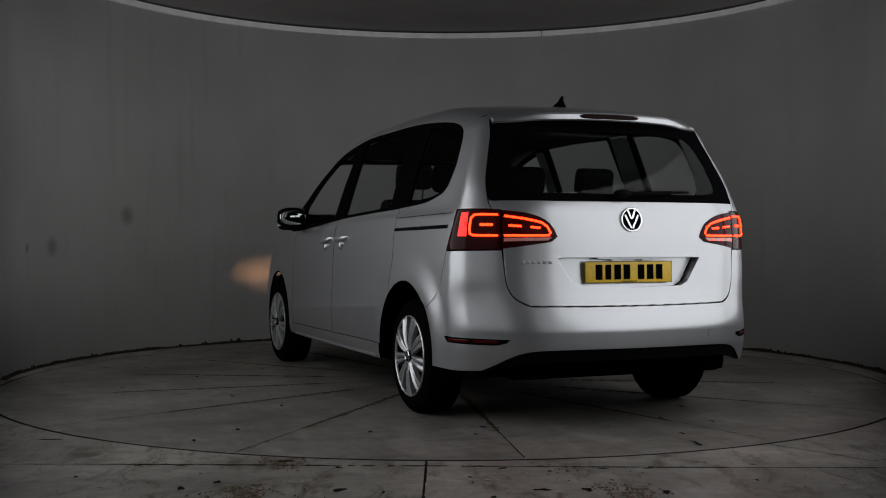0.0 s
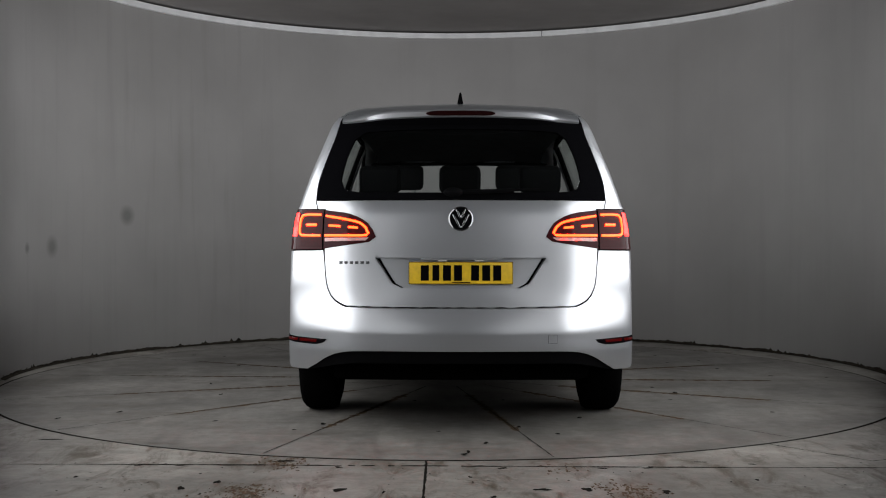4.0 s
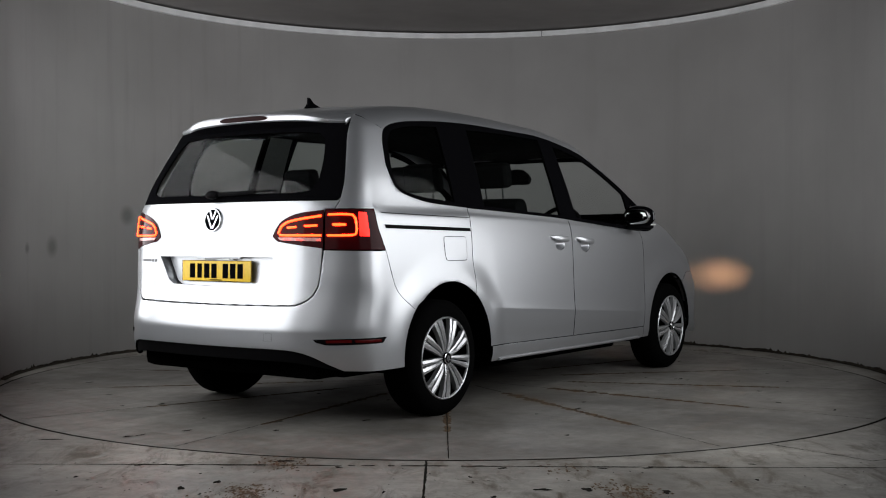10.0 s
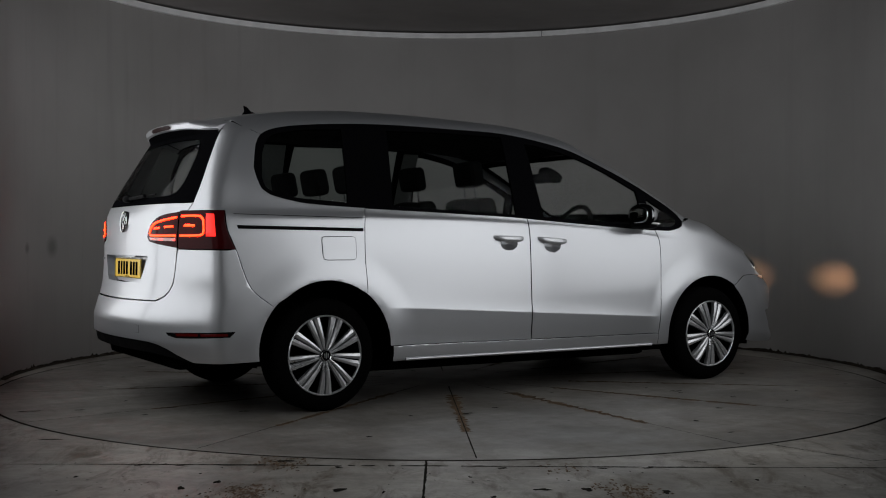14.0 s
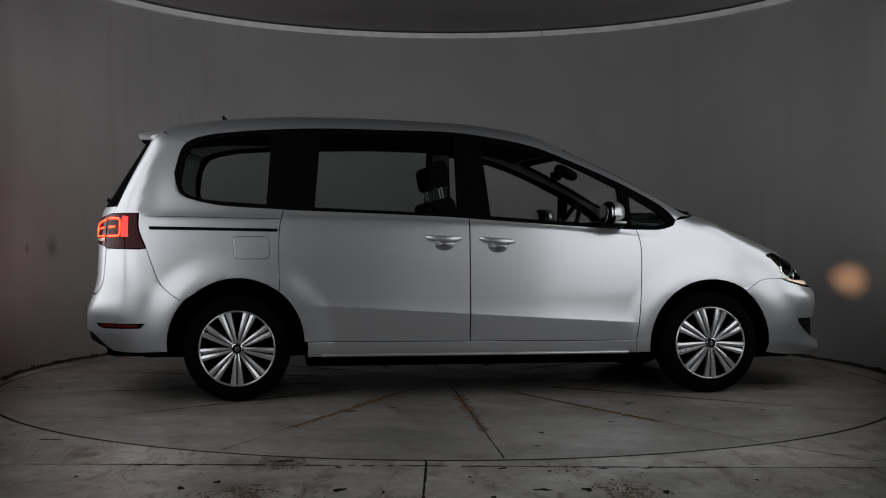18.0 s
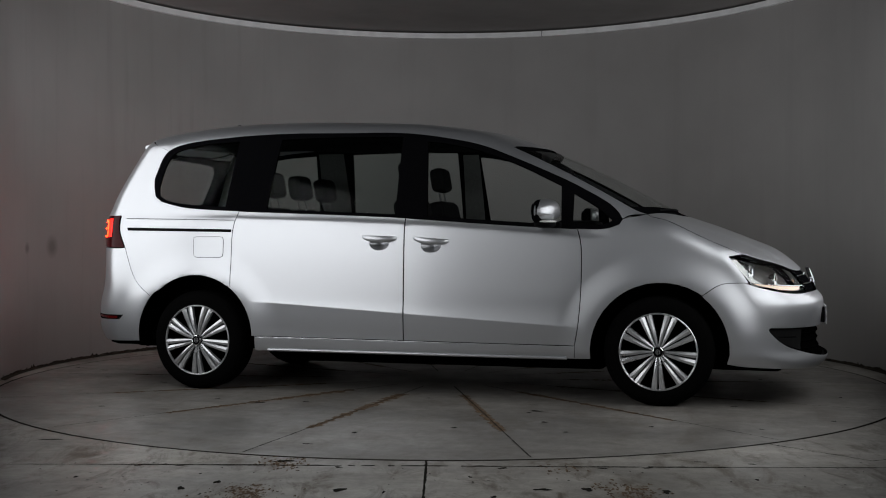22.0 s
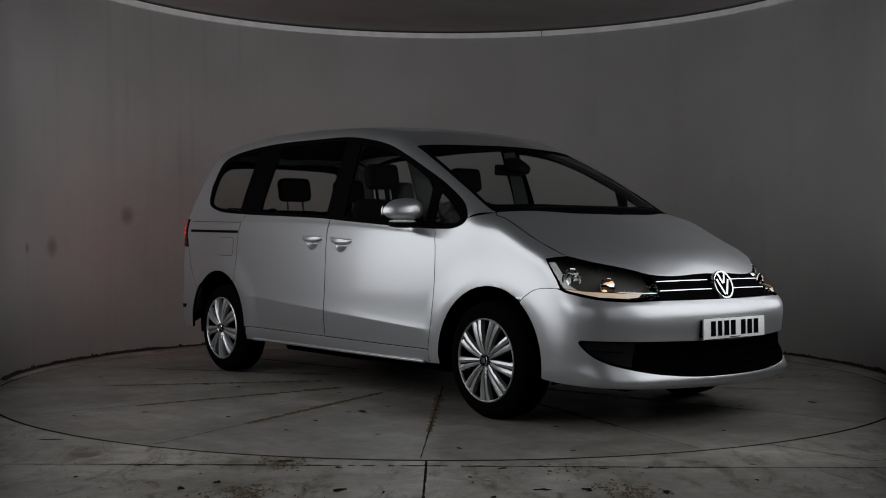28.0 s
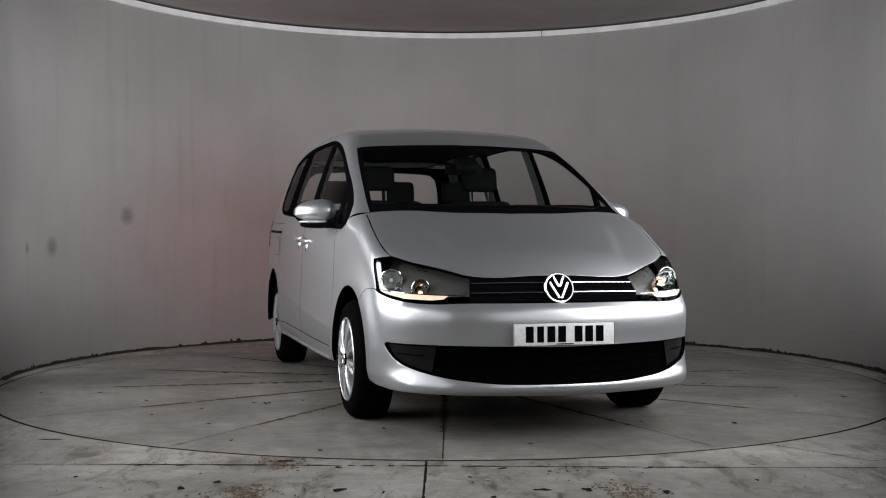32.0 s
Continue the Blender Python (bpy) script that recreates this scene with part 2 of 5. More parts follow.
top_x = curve([-2.3, -2.10, -1.92, -1.73, -1.45, -1.1, -0.73, -0.4, 0, 0.3, 0.5, 0.714, 1.02, 1.287, 1.54, 1.66, 1.89, 2.15, 2.31, 2.42, 2.6],
              [1.58, 1.625, 1.664, 1.700, 1.732, 1.749, 1.747, 1.735, 1.713, 1.674, 1.627, 1.542, 1.406, 1.268, 1.128, 1.078, 0.990, 0.882, 0.80, 0.715, 0.5])


def smax(a, b, k):
    h = np.clip(0.5 + 0.5 * (a - b) / k, 0, 1)
    return b + (a - b) * h + k * h * (1 - h)


def step(a, b, x):
    t = np.clip((x - a) / (b - a), 0, 1)
    return t * t * (3 - 2 * t)


waist = curve([-2.0, -1.2, -0.067, 0.5, 0.97, 1.3], [1.100, 1.086, 1.050, 1.014, 0.976, 0.95])


def half_width(x, z):
    w = width_z(z) - taper_x(x)
    zc = 0.508 - 0.061 * x
    d = z - zc
    ridge = np.where(d > 0, np.exp(-np.maximum(d, 0) / 0.085), np.clip(1 + d / 0.16, 0, 1))
    w = w + 0.012 * ridge * step(-1.1, -0.95, x) * (1 - step(0.88, 1.02, x))
    w = w - 0.010 * step(0.0, 0.036, z - waist(x)) * step(-2.1, -1.9, x) * (1 - step(1.0, 1.2, x))
    for cx, cz, r in ARCH:
        q = np.hypot(x - cx, z - cz)
        w = w + 0.020 * (1 - step(r + 0.03, r + 0.20, q)) * (1 - step(0.70, 1.0, z))
    return w


def form(x, y, z):
    """Negative inside the body, zero on its skin."""
    ay = np.abs(y)
    side = ay - half_width(x, z)
    drop_f = 0.30 * ay ** 2 + 0.9 * np.maximum(0, ay - 0.5) ** 2
    drop_r = (0.08 + 0.10 * (1 - step(0.48, 0.80, z))) * ay ** 2 + 0.98 * np.maximum(0, ay - 0.45) ** 2
    front = x - (front_z(z) - drop_f)
    rear = rear_z(z) + drop_r - x
    bonnet = step(1.30, 1.55, x) * (1 - step(1.80, 2.25, x))
    bulge = 0.35 * step(-0.2, 0.6, x) * (1 - 0.28 * bonnet)
    top = z - (top_x(x + bulge * ay ** 2) - (0.075 - 0.055 * step(0.1, 0.5, x) * (1 - step(1.45, 1.8, x)) - 0.020 * bonnet) * ay ** 2)
    crease = 0.62 - 0.27 * (x - 1.45)
    top = top - 0.009 * (1 - step(crease - 0.05, crease + 0.015, ay)) * step(1.55, 1.78, x) * (1 - step(2.08, 2.24, x))
    f = smax(side, front, 0.10)
    f = smax(f, rear, 0.06)
    return smax(f, top, 0.09)


def normal_at(p, e=0.004):
    n = np.stack([form(*(p + e * np.eye(3)[i]).T) - form(*(p - e * np.eye(3)[i]).T) for i in range(3)], 1)
    return n / np.linalg.norm(n, axis=1, keepdims=True)


def rays(uv, cast):
    """Ray starts and ways for plan coordinates: right (x, z), top (x, y), front or rear (turn in degrees, z)."""
    u, v = uv[:, 0], uv[:, 1]
    o, w = np.zeros((len(u), 3)), np.zeros((len(u), 3))
    if cast == "right":
        o[:, 0], o[:, 1], o[:, 2] = u, -1.3, v
        w[:, 1] = 1
    elif cast == "top":
        o[:, 0], o[:, 1], o[:, 2] = u, v, 2.1
        w[:, 2] = -1
    else:
        s, x0 = (1, 1.2) if cast == "front" else (-1, -1.2)
        a = np.radians(u)
        w[:, 0], w[:, 1] = -s * np.cos(a), -np.sin(a)
        o[:, 0], o[:, 1], o[:, 2] = x0 - 1.7 * w[:, 0], -1.7 * w[:, 1], v
    return o, w


def skin(uv, cast, off=0.0):
    uv = np.asarray(uv, float)
    o, w = rays(uv, cast)
    lo = np.zeros(len(uv))
    hi = np.full(len(uv), 1.65)
    found = np.zeros(len(uv), bool)
    prev = np.zeros(len(uv))
    for d in np.linspace(0, 1.65, 90):
        hit = (form(*(o + w * d).T) < off) & ~found
        lo[hit], hi[hit] = prev[hit], d
        found |= hit
        prev = np.where(found, prev, d)
    for _ in range(18):
        mid = (lo + hi) / 2
        ins = form(*(o + w * mid[:, None]).T) < off
        hi, lo = np.where(ins, mid, hi), np.where(ins, lo, mid)
    return o + w * hi[:, None]


def smooth_line(pts, closed=False, every=0.03):
    """Points along a smooth line through pts."""
    p = [np.array(q, float) for q in pts]
    if len(p) == 2 and not closed:
        n = max(1, int(np.linalg.norm(p[1] - p[0]) / every))
        return [p[0] + (p[1] - p[0]) * i / n for i in range(n)]
    out = []
    n = len(p)
    for i in range(n if closed else n - 1):
        a, b = p[i], p[(i + 1) % n]
        a0 = p[i - 1] if (i or closed) else 2 * a - b
        b1 = p[(i + 2) % n] if (closed or i + 2 < n) else 2 * b - a
        k = max(1, int(np.linalg.norm(b - a) / every))
        for j in range(k):
            t = j / k
            out.append(0.5 * (2 * a + (b - a0) * t + (2 * a0 - 5 * a + 4 * b - b1) * t * t + (3 * a - a0 - 3 * b + b1) * t ** 3))
    return out


def outline(segs, every=0.03):
    """A closed outline out of smooth stretches that meet at corners."""
    out = []
    for s in segs:
        out += smooth_line(s, False, every)
    return np.array(out)


def inset(loop, d):
    """Moves an outline inwards."""
    if not d:
        return loop
    nxt, prv = np.roll(loop, -1, 0), np.roll(loop, 1, 0)
    e = nxt - prv
    e /= np.linalg.norm(e, axis=1, keepdims=True) + 1e-9
    area2 = np.sum(loop[:, 0] * nxt[:, 1] - nxt[:, 0] * loop[:, 1])
    n = np.stack([-e[:, 1], e[:, 0]], 1) * (1 if area2 > 0 else -1)
    return loop + n * d


def inside(pts, loop):
    x, y = pts[:, 0], pts[:, 1]
    c = np.zeros(len(pts), bool)
    for a, b in zip(loop, np.roll(loop, -1, 0)):
        cross = ((a[1] > y) != (b[1] > y)) & (x < (b[0] - a[0]) * (y - a[1]) / (b[1] - a[1] + 1e-12) + a[0])
        c ^= cross
    return c


from mathutils.geometry import delaunay_2d_cdt

SCALE = {"right": (1, 1), "top": (1, 1), "front": (1 / 50.0, 1), "rear": (1 / 50.0, 1)}


def panel_data(segs, cast, gap=0.0028, depth=0.02, off=0.0, grid=0.045, holes=(), mirror=False, tilt=0.2, every=0.03, creases=()):
    """A body panel cut from the skin by an outline, with folded edges: verts, faces, normals."""
    sc = np.array(SCALE[cast])
    loops = [inset(outline([[np.array(q) * sc for q in s] for s in segs], every), gap)]
    for h in holes:
        loops.append(inset(outline([[np.array(q) * sc for q in s] for s in h], every), -gap))
    verts, edges = [], []
    for lp in loops:
        k = len(verts)
        verts += [Vector(q) for q in lp]
        edges += [(k + i, k + (i + 1) % len(lp)) for i in range(len(lp))]
    lo, hi = loops[0].min(0), loops[0].max(0)
    gx, gy = np.meshgrid(np.arange(lo[0], hi[0], grid), np.arange(lo[1], hi[1], grid * 0.8))
    gx = gx + (np.arange(gx.shape[0])[:, None] % 2) * grid / 2
    g = np.stack([gx.ravel(), gy.ravel()], 1)
    ok = inside(g, loops[0])
    for lp in loops[1:]:
        ok &= ~inside(g, lp)
    g = g[ok]
    allb = np.concatenate(loops)
    if tilt:
        rings = np.concatenate([inset(loops[0], 0.004)] + [inset(lp, -0.004) for lp in loops[1:]])
        okr = inside(rings, loops[0])
        for lp in loops[1:]:
            okr &= ~inside(rings, lp)
        rings = rings[okr]
        near = np.array([np.min(np.sum((allb - q) ** 2, 1)) for q in rings]) > 0.003 ** 2
        rings = rings[near]
    else:
        rings = np.zeros((0, 2))
    far = np.array([np.min(np.sum((allb - q) ** 2, 1)) for q in g]) > (grid * 0.4) ** 2 if len(g) else []
    verts += [Vector(q) for q in g[far]] if len(g) else []
    verts += [Vector(q) for q in rings]
    for line in creases:
        c = np.array([np.array(k) * sc for k in smooth_line(line, False, 0.03)])
        c = c[inside(c, inset(loops[0], 0.006))]
        edges += [(len(verts) + i, len(verts) + i + 1) for i in range(len(c) - 1)]
        verts += [Vector(k) for k in c]
    v2, e2, f2, *_ = delaunay_2d_cdt(verts, edges, [], 0, 1e-6)
    uv = np.array([tuple(v) for v in v2])
    mid = np.array([uv[list(f)].mean(0) for f in f2])
    ok = inside(mid, loops[0])
    for lp in loops[1:]:
        ok &= ~inside(mid, lp)
    f2 = [f for f, k in zip(f2, ok) if k]
    used = sorted({i for f in f2 for i in f})
    at = {j: i for i, j in enumerate(used)}
    uv, f2 = uv[used], [tuple(at[i] for i in f) for f in f2]
    p = skin(uv / sc, cast, off)
    n = normal_at(p)
    faces = []
    for f in f2:
        a, b, c = p[f[0]], p[f[1]], p[f[2]]
        faces.append(tuple(f) if np.dot(np.cross(b - a, c - a), n[f[0]]) > 0 else tuple(reversed(f)))
    # folded edge
    count = {}
    for f in faces:
        for a, b in zip(f, f[1:] + f[:1]):
            count[(a, b)] = 1
    rim = [(a, b) for a, b in count if (b, a) not in count]
    out = {}
    for a, b in rim:
        e = np.cross(p[b] - p[a], n[a])
        e /= np.linalg.norm(e) + 1e-9
        for q in (a, b):
            out[q] = out.get(q, 0) + e
    nn = n.copy()
    P, N = list(p), None
    idx = {}
    extra_n = []
    for q, e in out.items():
        e = e / (np.linalg.norm(e) + 1e-9)
        v = n[q] + e * tilt
        nn[q] = v / np.linalg.norm(v)
        idx[q] = (len(P), len(P) + 1)
        P += [p[q], p[q] - n[q] * depth]
        extra_n += [e, e]
    N = np.concatenate([nn, np.array(extra_n)]) if extra_n else nn
    outer = len(faces)
    if depth:
        for a, b in rim:
            faces.append((b, a, idx[a][0], idx[b][0]))
            faces.append((idx[b][0], idx[a][0], idx[a][1], idx[b][1]))
    P = np.array(P)
    if mirror:
        P, N = P * (1, -1, 1), N * (1, -1, 1)
        faces = [tuple(reversed(f)) for f in faces]
    return P, faces, N, outer


def panel(name, segs, cast, mat, parent, label="", mirror=False, **kw):
    P, F, N, outer = panel_data(segs, cast, mirror=mirror, **kw)
    return add(name, mesh_from(name, P, F, mat, True, N, None if name == "tailgate" else outer), parent, label)


def both(segs, top=False):
    """Completes an outline given for the right half (turn or y below zero) with its mirror."""
    flip = [[(a, -b) if top else (-a, b) for a, b in reversed(s)] for s in reversed(segs)]
    return segs + flip


def turn(x, y, cast):
    """The turn in degrees of a plan place, for front and rear outlines."""
    return math.degrees(math.atan2(y, x - 1.2)) if cast == "front" else math.degrees(math.atan2(y, -1.2 - x))


# ---- studio ----
CX, CY, CR = 0.048, 0.35, 3.117
LIP_Z = 2.95


def ring_wall(name, r0, r1, z0, z1, a0, a1, n, mat, kind="structure", label="", category=""):
    """A curved wall from angle a0 to a1 (degrees, 90 is the far side)."""
    bm = bmesh.new()
    cols = []
    for i in range(n + 1):
        a = radians(a0 + (a1 - a0) * i / n)
        c, s = math.cos(a), math.sin(a)
        cols.append([bm.verts.new((CX + r * c, CY + r * s, z)) for r, z in ((r0, z0), (r0, z1), (r1, z1), (r1, z0))])
    for a, b in zip(cols, cols[1:]):
        for k in range(4):
            bm.faces.new((a[k], a[(k + 1) % 4], b[(k + 1) % 4], b[k]))
    bm.faces.new(cols[0]), bm.faces.new(cols[-1])
    bmesh.ops.recalc_face_normals(bm, faces=bm.faces[:])
    ob = part(name, bm, mat, None, smooth=0.5)
    return tagged(ob, label, category, "", kind)


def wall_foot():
    """The dark seam where the curved wall meets the floor, with a ragged upper edge."""
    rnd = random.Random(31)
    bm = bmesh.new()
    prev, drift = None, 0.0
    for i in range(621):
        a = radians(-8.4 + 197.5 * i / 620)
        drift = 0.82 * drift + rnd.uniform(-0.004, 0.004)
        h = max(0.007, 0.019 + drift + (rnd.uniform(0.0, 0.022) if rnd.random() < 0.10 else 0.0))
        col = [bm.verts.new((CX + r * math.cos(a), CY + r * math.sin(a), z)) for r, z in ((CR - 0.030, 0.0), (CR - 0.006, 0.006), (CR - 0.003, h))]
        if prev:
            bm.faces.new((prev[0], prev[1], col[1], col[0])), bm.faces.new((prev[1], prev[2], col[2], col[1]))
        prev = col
    tagged(part("baseboard", bm, FOOT_SEAM, None, smooth=0), "dark brown seam along the foot of the wall", "baseboard", "", "structure")


def studio():
    bm = bmesh.new()
    bmesh.ops.create_grid(bm, x_segments=1, y_segments=1, size=14)
    bmesh.ops.translate(bm, verts=bm.verts[:], vec=(0, 0, -0.0022))
    tagged(part("floor", bm, FLOOR, None), "worn grey concrete studio floor with stains", "floor", "", "structure")
    ring_wall("wall_back", CR, CR + 0.12, -0.01, LIP_Z + 0.06, -8.6, 189.3, 120, WALL, "structure", "curved off-white painted studio wall with scuffs", "wall")
    ring_wall("trim", CR - 0.035, CR + 0.02, LIP_Z, LIP_Z + 0.05, -8.6, 189.3, 120, LIP, "structure", "thin white lip along the top of the curved wall", "trim")
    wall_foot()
    a = radians(73.2)
    bm = box_bm((0.004, 0.05, 0.052), (0, 0, 0))
    bm.transform(Matrix.Translation((CX + (CR - 0.012) * math.cos(a), CY + (CR - 0.012) * math.sin(a), LIP_Z + 0.025)) @ Matrix.Rotation(a - math.pi / 2, 4, "Z"))
    part("lip_joint", bm, JOINT, bpy.data.objects["trim"])
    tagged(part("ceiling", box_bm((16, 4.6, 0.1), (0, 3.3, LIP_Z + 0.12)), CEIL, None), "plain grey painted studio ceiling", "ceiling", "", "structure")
    # unseen front half, added near-black to reduce bounce and window reflections
    tagged(part("unseen_dark_ceiling", box_bm((16, 11.5, 0.1), (0, -4.75, LIP_Z + 0.12)), DARKWALL, None), "unseen dark ceiling added to cut bounced light", "ceiling", "", "structure")
    for nm, at, size in (("wall_south", (0, -9.6, 1.5), (13, 0.1, 3.1)), ("wall_west", (-6.4, -4.6, 1.5), (0.1, 10, 3.1)), ("wall_east", (6.4, -4.6, 1.5), (0.1, 10, 3.1)),
                         ("wall_north", (0, 5, 1.5), (13, 0.1, 3.1))):
        tagged(part(nm, box_bm(size, at), DARKWALL, None), "dark matt studio side wall", "wall", "", "structure")


studio()


def turntable():
    r = 2.945
    bm = lathe_bm([(0.001, 0.0), (0.5, 0.0), (1.2, 0.0), (2.0, 0.0), (r - 0.001, 0.0), (r, -0.001), (r, -0.03)], 128, "z")
    ob = part("turntable", bm, DISC, None, smooth=0.3)
    tagged(ob, "round grey concrete turntable set flush in the floor", "turntable", "", "structure")
    return ob


TABLE = turntable()

# ---- car ----
CAR = new("car")
CAR.empty_display_size = 0.2
tagged(CAR, "silver seven-seat family van with lit lamps on a turntable", "car")
DLO_BOT = [(-1.832, 1.36), (-1.821, 1.296), (-1.802, 1.242), (-1.759, 1.21), (-1.6, 1.171), (-1.443, 1.155), (-1.188, 1.142), (-0.212, 1.103), (-0.067, 1.093),
           (0.268, 1.069), (0.628, 1.045), (0.989, 1.025), (1.135, 1.024), (1.232, 1.052), (1.25, 1.083)]
DLO_TOP = [(1.25, 1.083), (1.184, 1.163), (1.011, 1.266), (0.767, 1.383), (0.528, 1.485), (0.284, 1.566), (0.036, 1.611), (-0.206, 1.635), (-0.54, 1.641),
           (-0.891, 1.646), (-1.202, 1.638), (-1.539, 1.611), (-1.698, 1.581), (-1.764, 1.549), (-1.80, 1.494), (-1.832, 1.36)]
DOOR_REAR = [(-1.213, 0.663), (-1.216, 0.912), (-1.209, 1.046), (-1.188, 1.142)]
DOOR_FRONT = [(0.978, 0.338), (1.002, 0.492), (1.016, 0.73), (1.014, 0.921), (0.989, 1.025)]


def arc(k, a0, a1, n=8):
    """Points on a wheel arch between two angles."""
    cx, cz, r = ARCH[k]
    return [(cx + r * math.cos(radians(a0 + (a1 - a0) * i / n)), cz + r * math.sin(radians(a0 + (a1 - a0) * i / n))) for i in range(n + 1)]


WS_TOP = [(0.70, 0), (0.67, -0.3), (0.565, -0.655)]
WS_SIDE = [(0.565, -0.655), (0.85, -0.695), (1.15, -0.725), (1.384, -0.74)]
WS_BOT = [(1.384, -0.74), (1.47, -0.55), (1.56, -0.3), (1.60, 0)]
HOOD_SIDE = [(1.41, -0.765), (1.5, -0.772), (1.6, -0.775), (1.7, -0.774), (1.8, -0.769), (1.87, -0.760), (1.925, -0.745)]


def on_side(line, cast):
    """The (x, z) places of an outline given in another cast."""
    p = skin(np.array([(a, b) for a, b in line], float), cast)
    return [(float(q[0]), float(q[2])) for q in p]


def to_top(line):
    p = skin(np.array(line, float), "right")
    return [(float(q[0]), float(q[1])) for q in p]


GATE_SIDE = [(-39.5, 1.625), (-39.3, 1.554), (-38.6, 1.40), (-38.0, 1.22), (-37.2, 1.15), (-36.3, 1.117)]
LAMP_OUT = [(-45.6, 1.118), (-46.6, 1.02), (-48.6, 0.908)]
BUMP_SEAM = [(-48.6, 0.908), (-51.2, 0.733), (-53.5, 0.665), (-57.6, 0.60)]


def sided(make):
    """Builds a part on the right side and again on the left."""
    return make(False), make(True)


RIDGE = [[(-1.1, 0.575 + d), (1.0, 0.447 + d)] for d in (0.005, -0.005)]
WAIST = [[(x, float(waist(x)) + d) for x in (-1.2, -0.9, -0.6, -0.3, 0.0, 0.3, 0.6, 0.97)] for d in (0.002, 0.018, 0.034)]


def oval(x, z, a=0.060, c=0.038):
    """The opening of a grip bowl in a door."""
    ring = [(x + a * math.cos(2 * math.pi * i / 20), z + c * math.sin(2 * math.pi * i / 20)) for i in range(21)]
    return [ring[:11], ring[10:]]


def body_panels():
    # roof with both windscreen pillars
    cant = to_top(DLO_TOP[:14])
    rear_top = to_top(on_side([GATE_SIDE[0]], "rear"))[0]
    base = to_top(on_side([WS_BOT[0]], "top"))[0]
    half = [WS_TOP, WS_SIDE, [WS_SIDE[-1], cant[0]], cant, [cant[-1], to_top([(-1.87, 1.593)])[0], rear_top], [rear_top, (-2.01, -0.45), (-2.045, 0)]]
    panel("roof", both(half, True), "top", PAINT, CAR, gap=0, tilt=0, depth=0.012, grid=0.05)
    panel("bonnet", both([[(1.60, 0), (1.56, -0.3), (1.47, -0.55), (1.384, -0.74)], [(1.384, -0.74), HOOD_SIDE[0]], HOOD_SIDE,
                          [(1.925, -0.745), (2.025, -0.66), (2.158, -0.50), (2.218, -0.40), (2.256, -0.25), (2.270, 0)]], True), "top", PAINT, CAR, grid=0.04, gap=0.0016)
    ws = both([WS_TOP, WS_SIDE, WS_BOT], True)
    wp = both([[(0.745, 0), (0.715, -0.3), (0.63, -0.632)], [(0.63, -0.632), (0.9, -0.673), (1.28, -0.708)], [(1.28, -0.708), (1.36, -0.55), (1.445, -0.3), (1.485, 0)]], True)
    wsb = panel("windscreen", ws, "top", GLOSSBLACK, CAR, "clear windscreen with a black border", off=-0.004, holes=[wp], gap=0.001, depth=0.004)
    panel("pane", wp, "top", CLEAR, wsb, off=-0.005, gap=-0.001, depth=0)
    for mirror in (False, True):
        hood_edge = on_side([(1.384, -0.74), *HOOD_SIDE], "top")
        hl = on_side([(-51.6, 0.864), (-48.5, 0.76), (-47.5, 0.715)], "front")
        seam = on_side([(-48.5, 0.715), (-54.6, 0.705), (-59.9, 0.64)], "front")
        panel("front_wing", [[DOOR_FRONT[0], *DOOR_FRONT[1:]], [(0.989, 1.025), (1.135, 1.024), (1.232, 1.052), (1.25, 1.083)], [(1.25, 1.083), hood_edge[0]], hood_edge,
                             [hood_edge[-1], hl[0]], hl, [hl[-1], seam[0]], seam, [seam[-1], arc(0, 52, 60)[0]], arc(0, 52, 186, 16), [arc(0, 52, 186)[-1], (0.978, 0.262)], [(0.978, 0.262), DOOR_FRONT[0]]],
              "right", PAINT, CAR, mirror=mirror, gap=0.0016, grid=0.028, tilt=0.05)
        fd = panel("front_door", [[(-0.067, 0.345), (0.978, 0.338)], DOOR_FRONT, [(0.989, 1.025), (0.628, 1.045), (0.268, 1.069), (-0.067, 1.093)], [(-0.067, 1.093), (-0.066, 0.7), (-0.067, 0.345)]],
                   "right", PAINT, CAR, mirror=mirror, grid=0.03, creases=RIDGE + WAIST, holes=[oval(0.104, 0.923)], gap=0.0036, tilt=0.08)
        a0, a1 = arc(1, 56, 1)[0], arc(1, 56, 1)[-1]
        rd = panel("rear_door", [arc(1, 1, 56, 8), [a0, DOOR_REAR[0]], DOOR_REAR, [(-1.188, 1.142), (-0.7, 1.124), (-0.212, 1.103), (-0.067, 1.093)], [(-0.067, 1.093), (-0.066, 0.7), (-0.067, 0.345)],
                                 [(-0.067, 0.345), a1]], "right", PAINT, CAR, mirror=mirror, grid=0.03, creases=RIDGE + WAIST, holes=[oval(-0.226, 0.936)], gap=0.0036, tilt=0.08)
        b1 = arc(1, 56, 130, 10)
        gs = on_side(GATE_SIDE, "rear")
        lt = on_side(LAMP_OUT, "rear")
        bs = on_side(BUMP_SEAM, "rear")
        panel("rear_wing", [b1, [b1[-1], bs[-1]], list(reversed(bs)), list(reversed(lt)), [lt[0], gs[-1]], list(reversed(gs)), [gs[0], (-1.87, 1.593), DLO_TOP[13]], DLO_TOP[13:],
                            DLO_BOT[:7], list(reversed(DOOR_REAR)), [DOOR_REAR[0], b1[0]]], "right", PAINT, CAR, mirror=mirror, gap=0.001, tilt=0.15)
        panel("sill", [[(-1.045, 0.262), (0.978, 0.262)], [(0.978, 0.262), (0.978, 0.338)], [(0.978, 0.338), (-0.067, 0.345), (-1.045, 0.352)], [(-1.045, 0.352), (-1.045, 0.262)]],
              "right", PAINT, CAR, mirror=mirror, gap=0.0015)
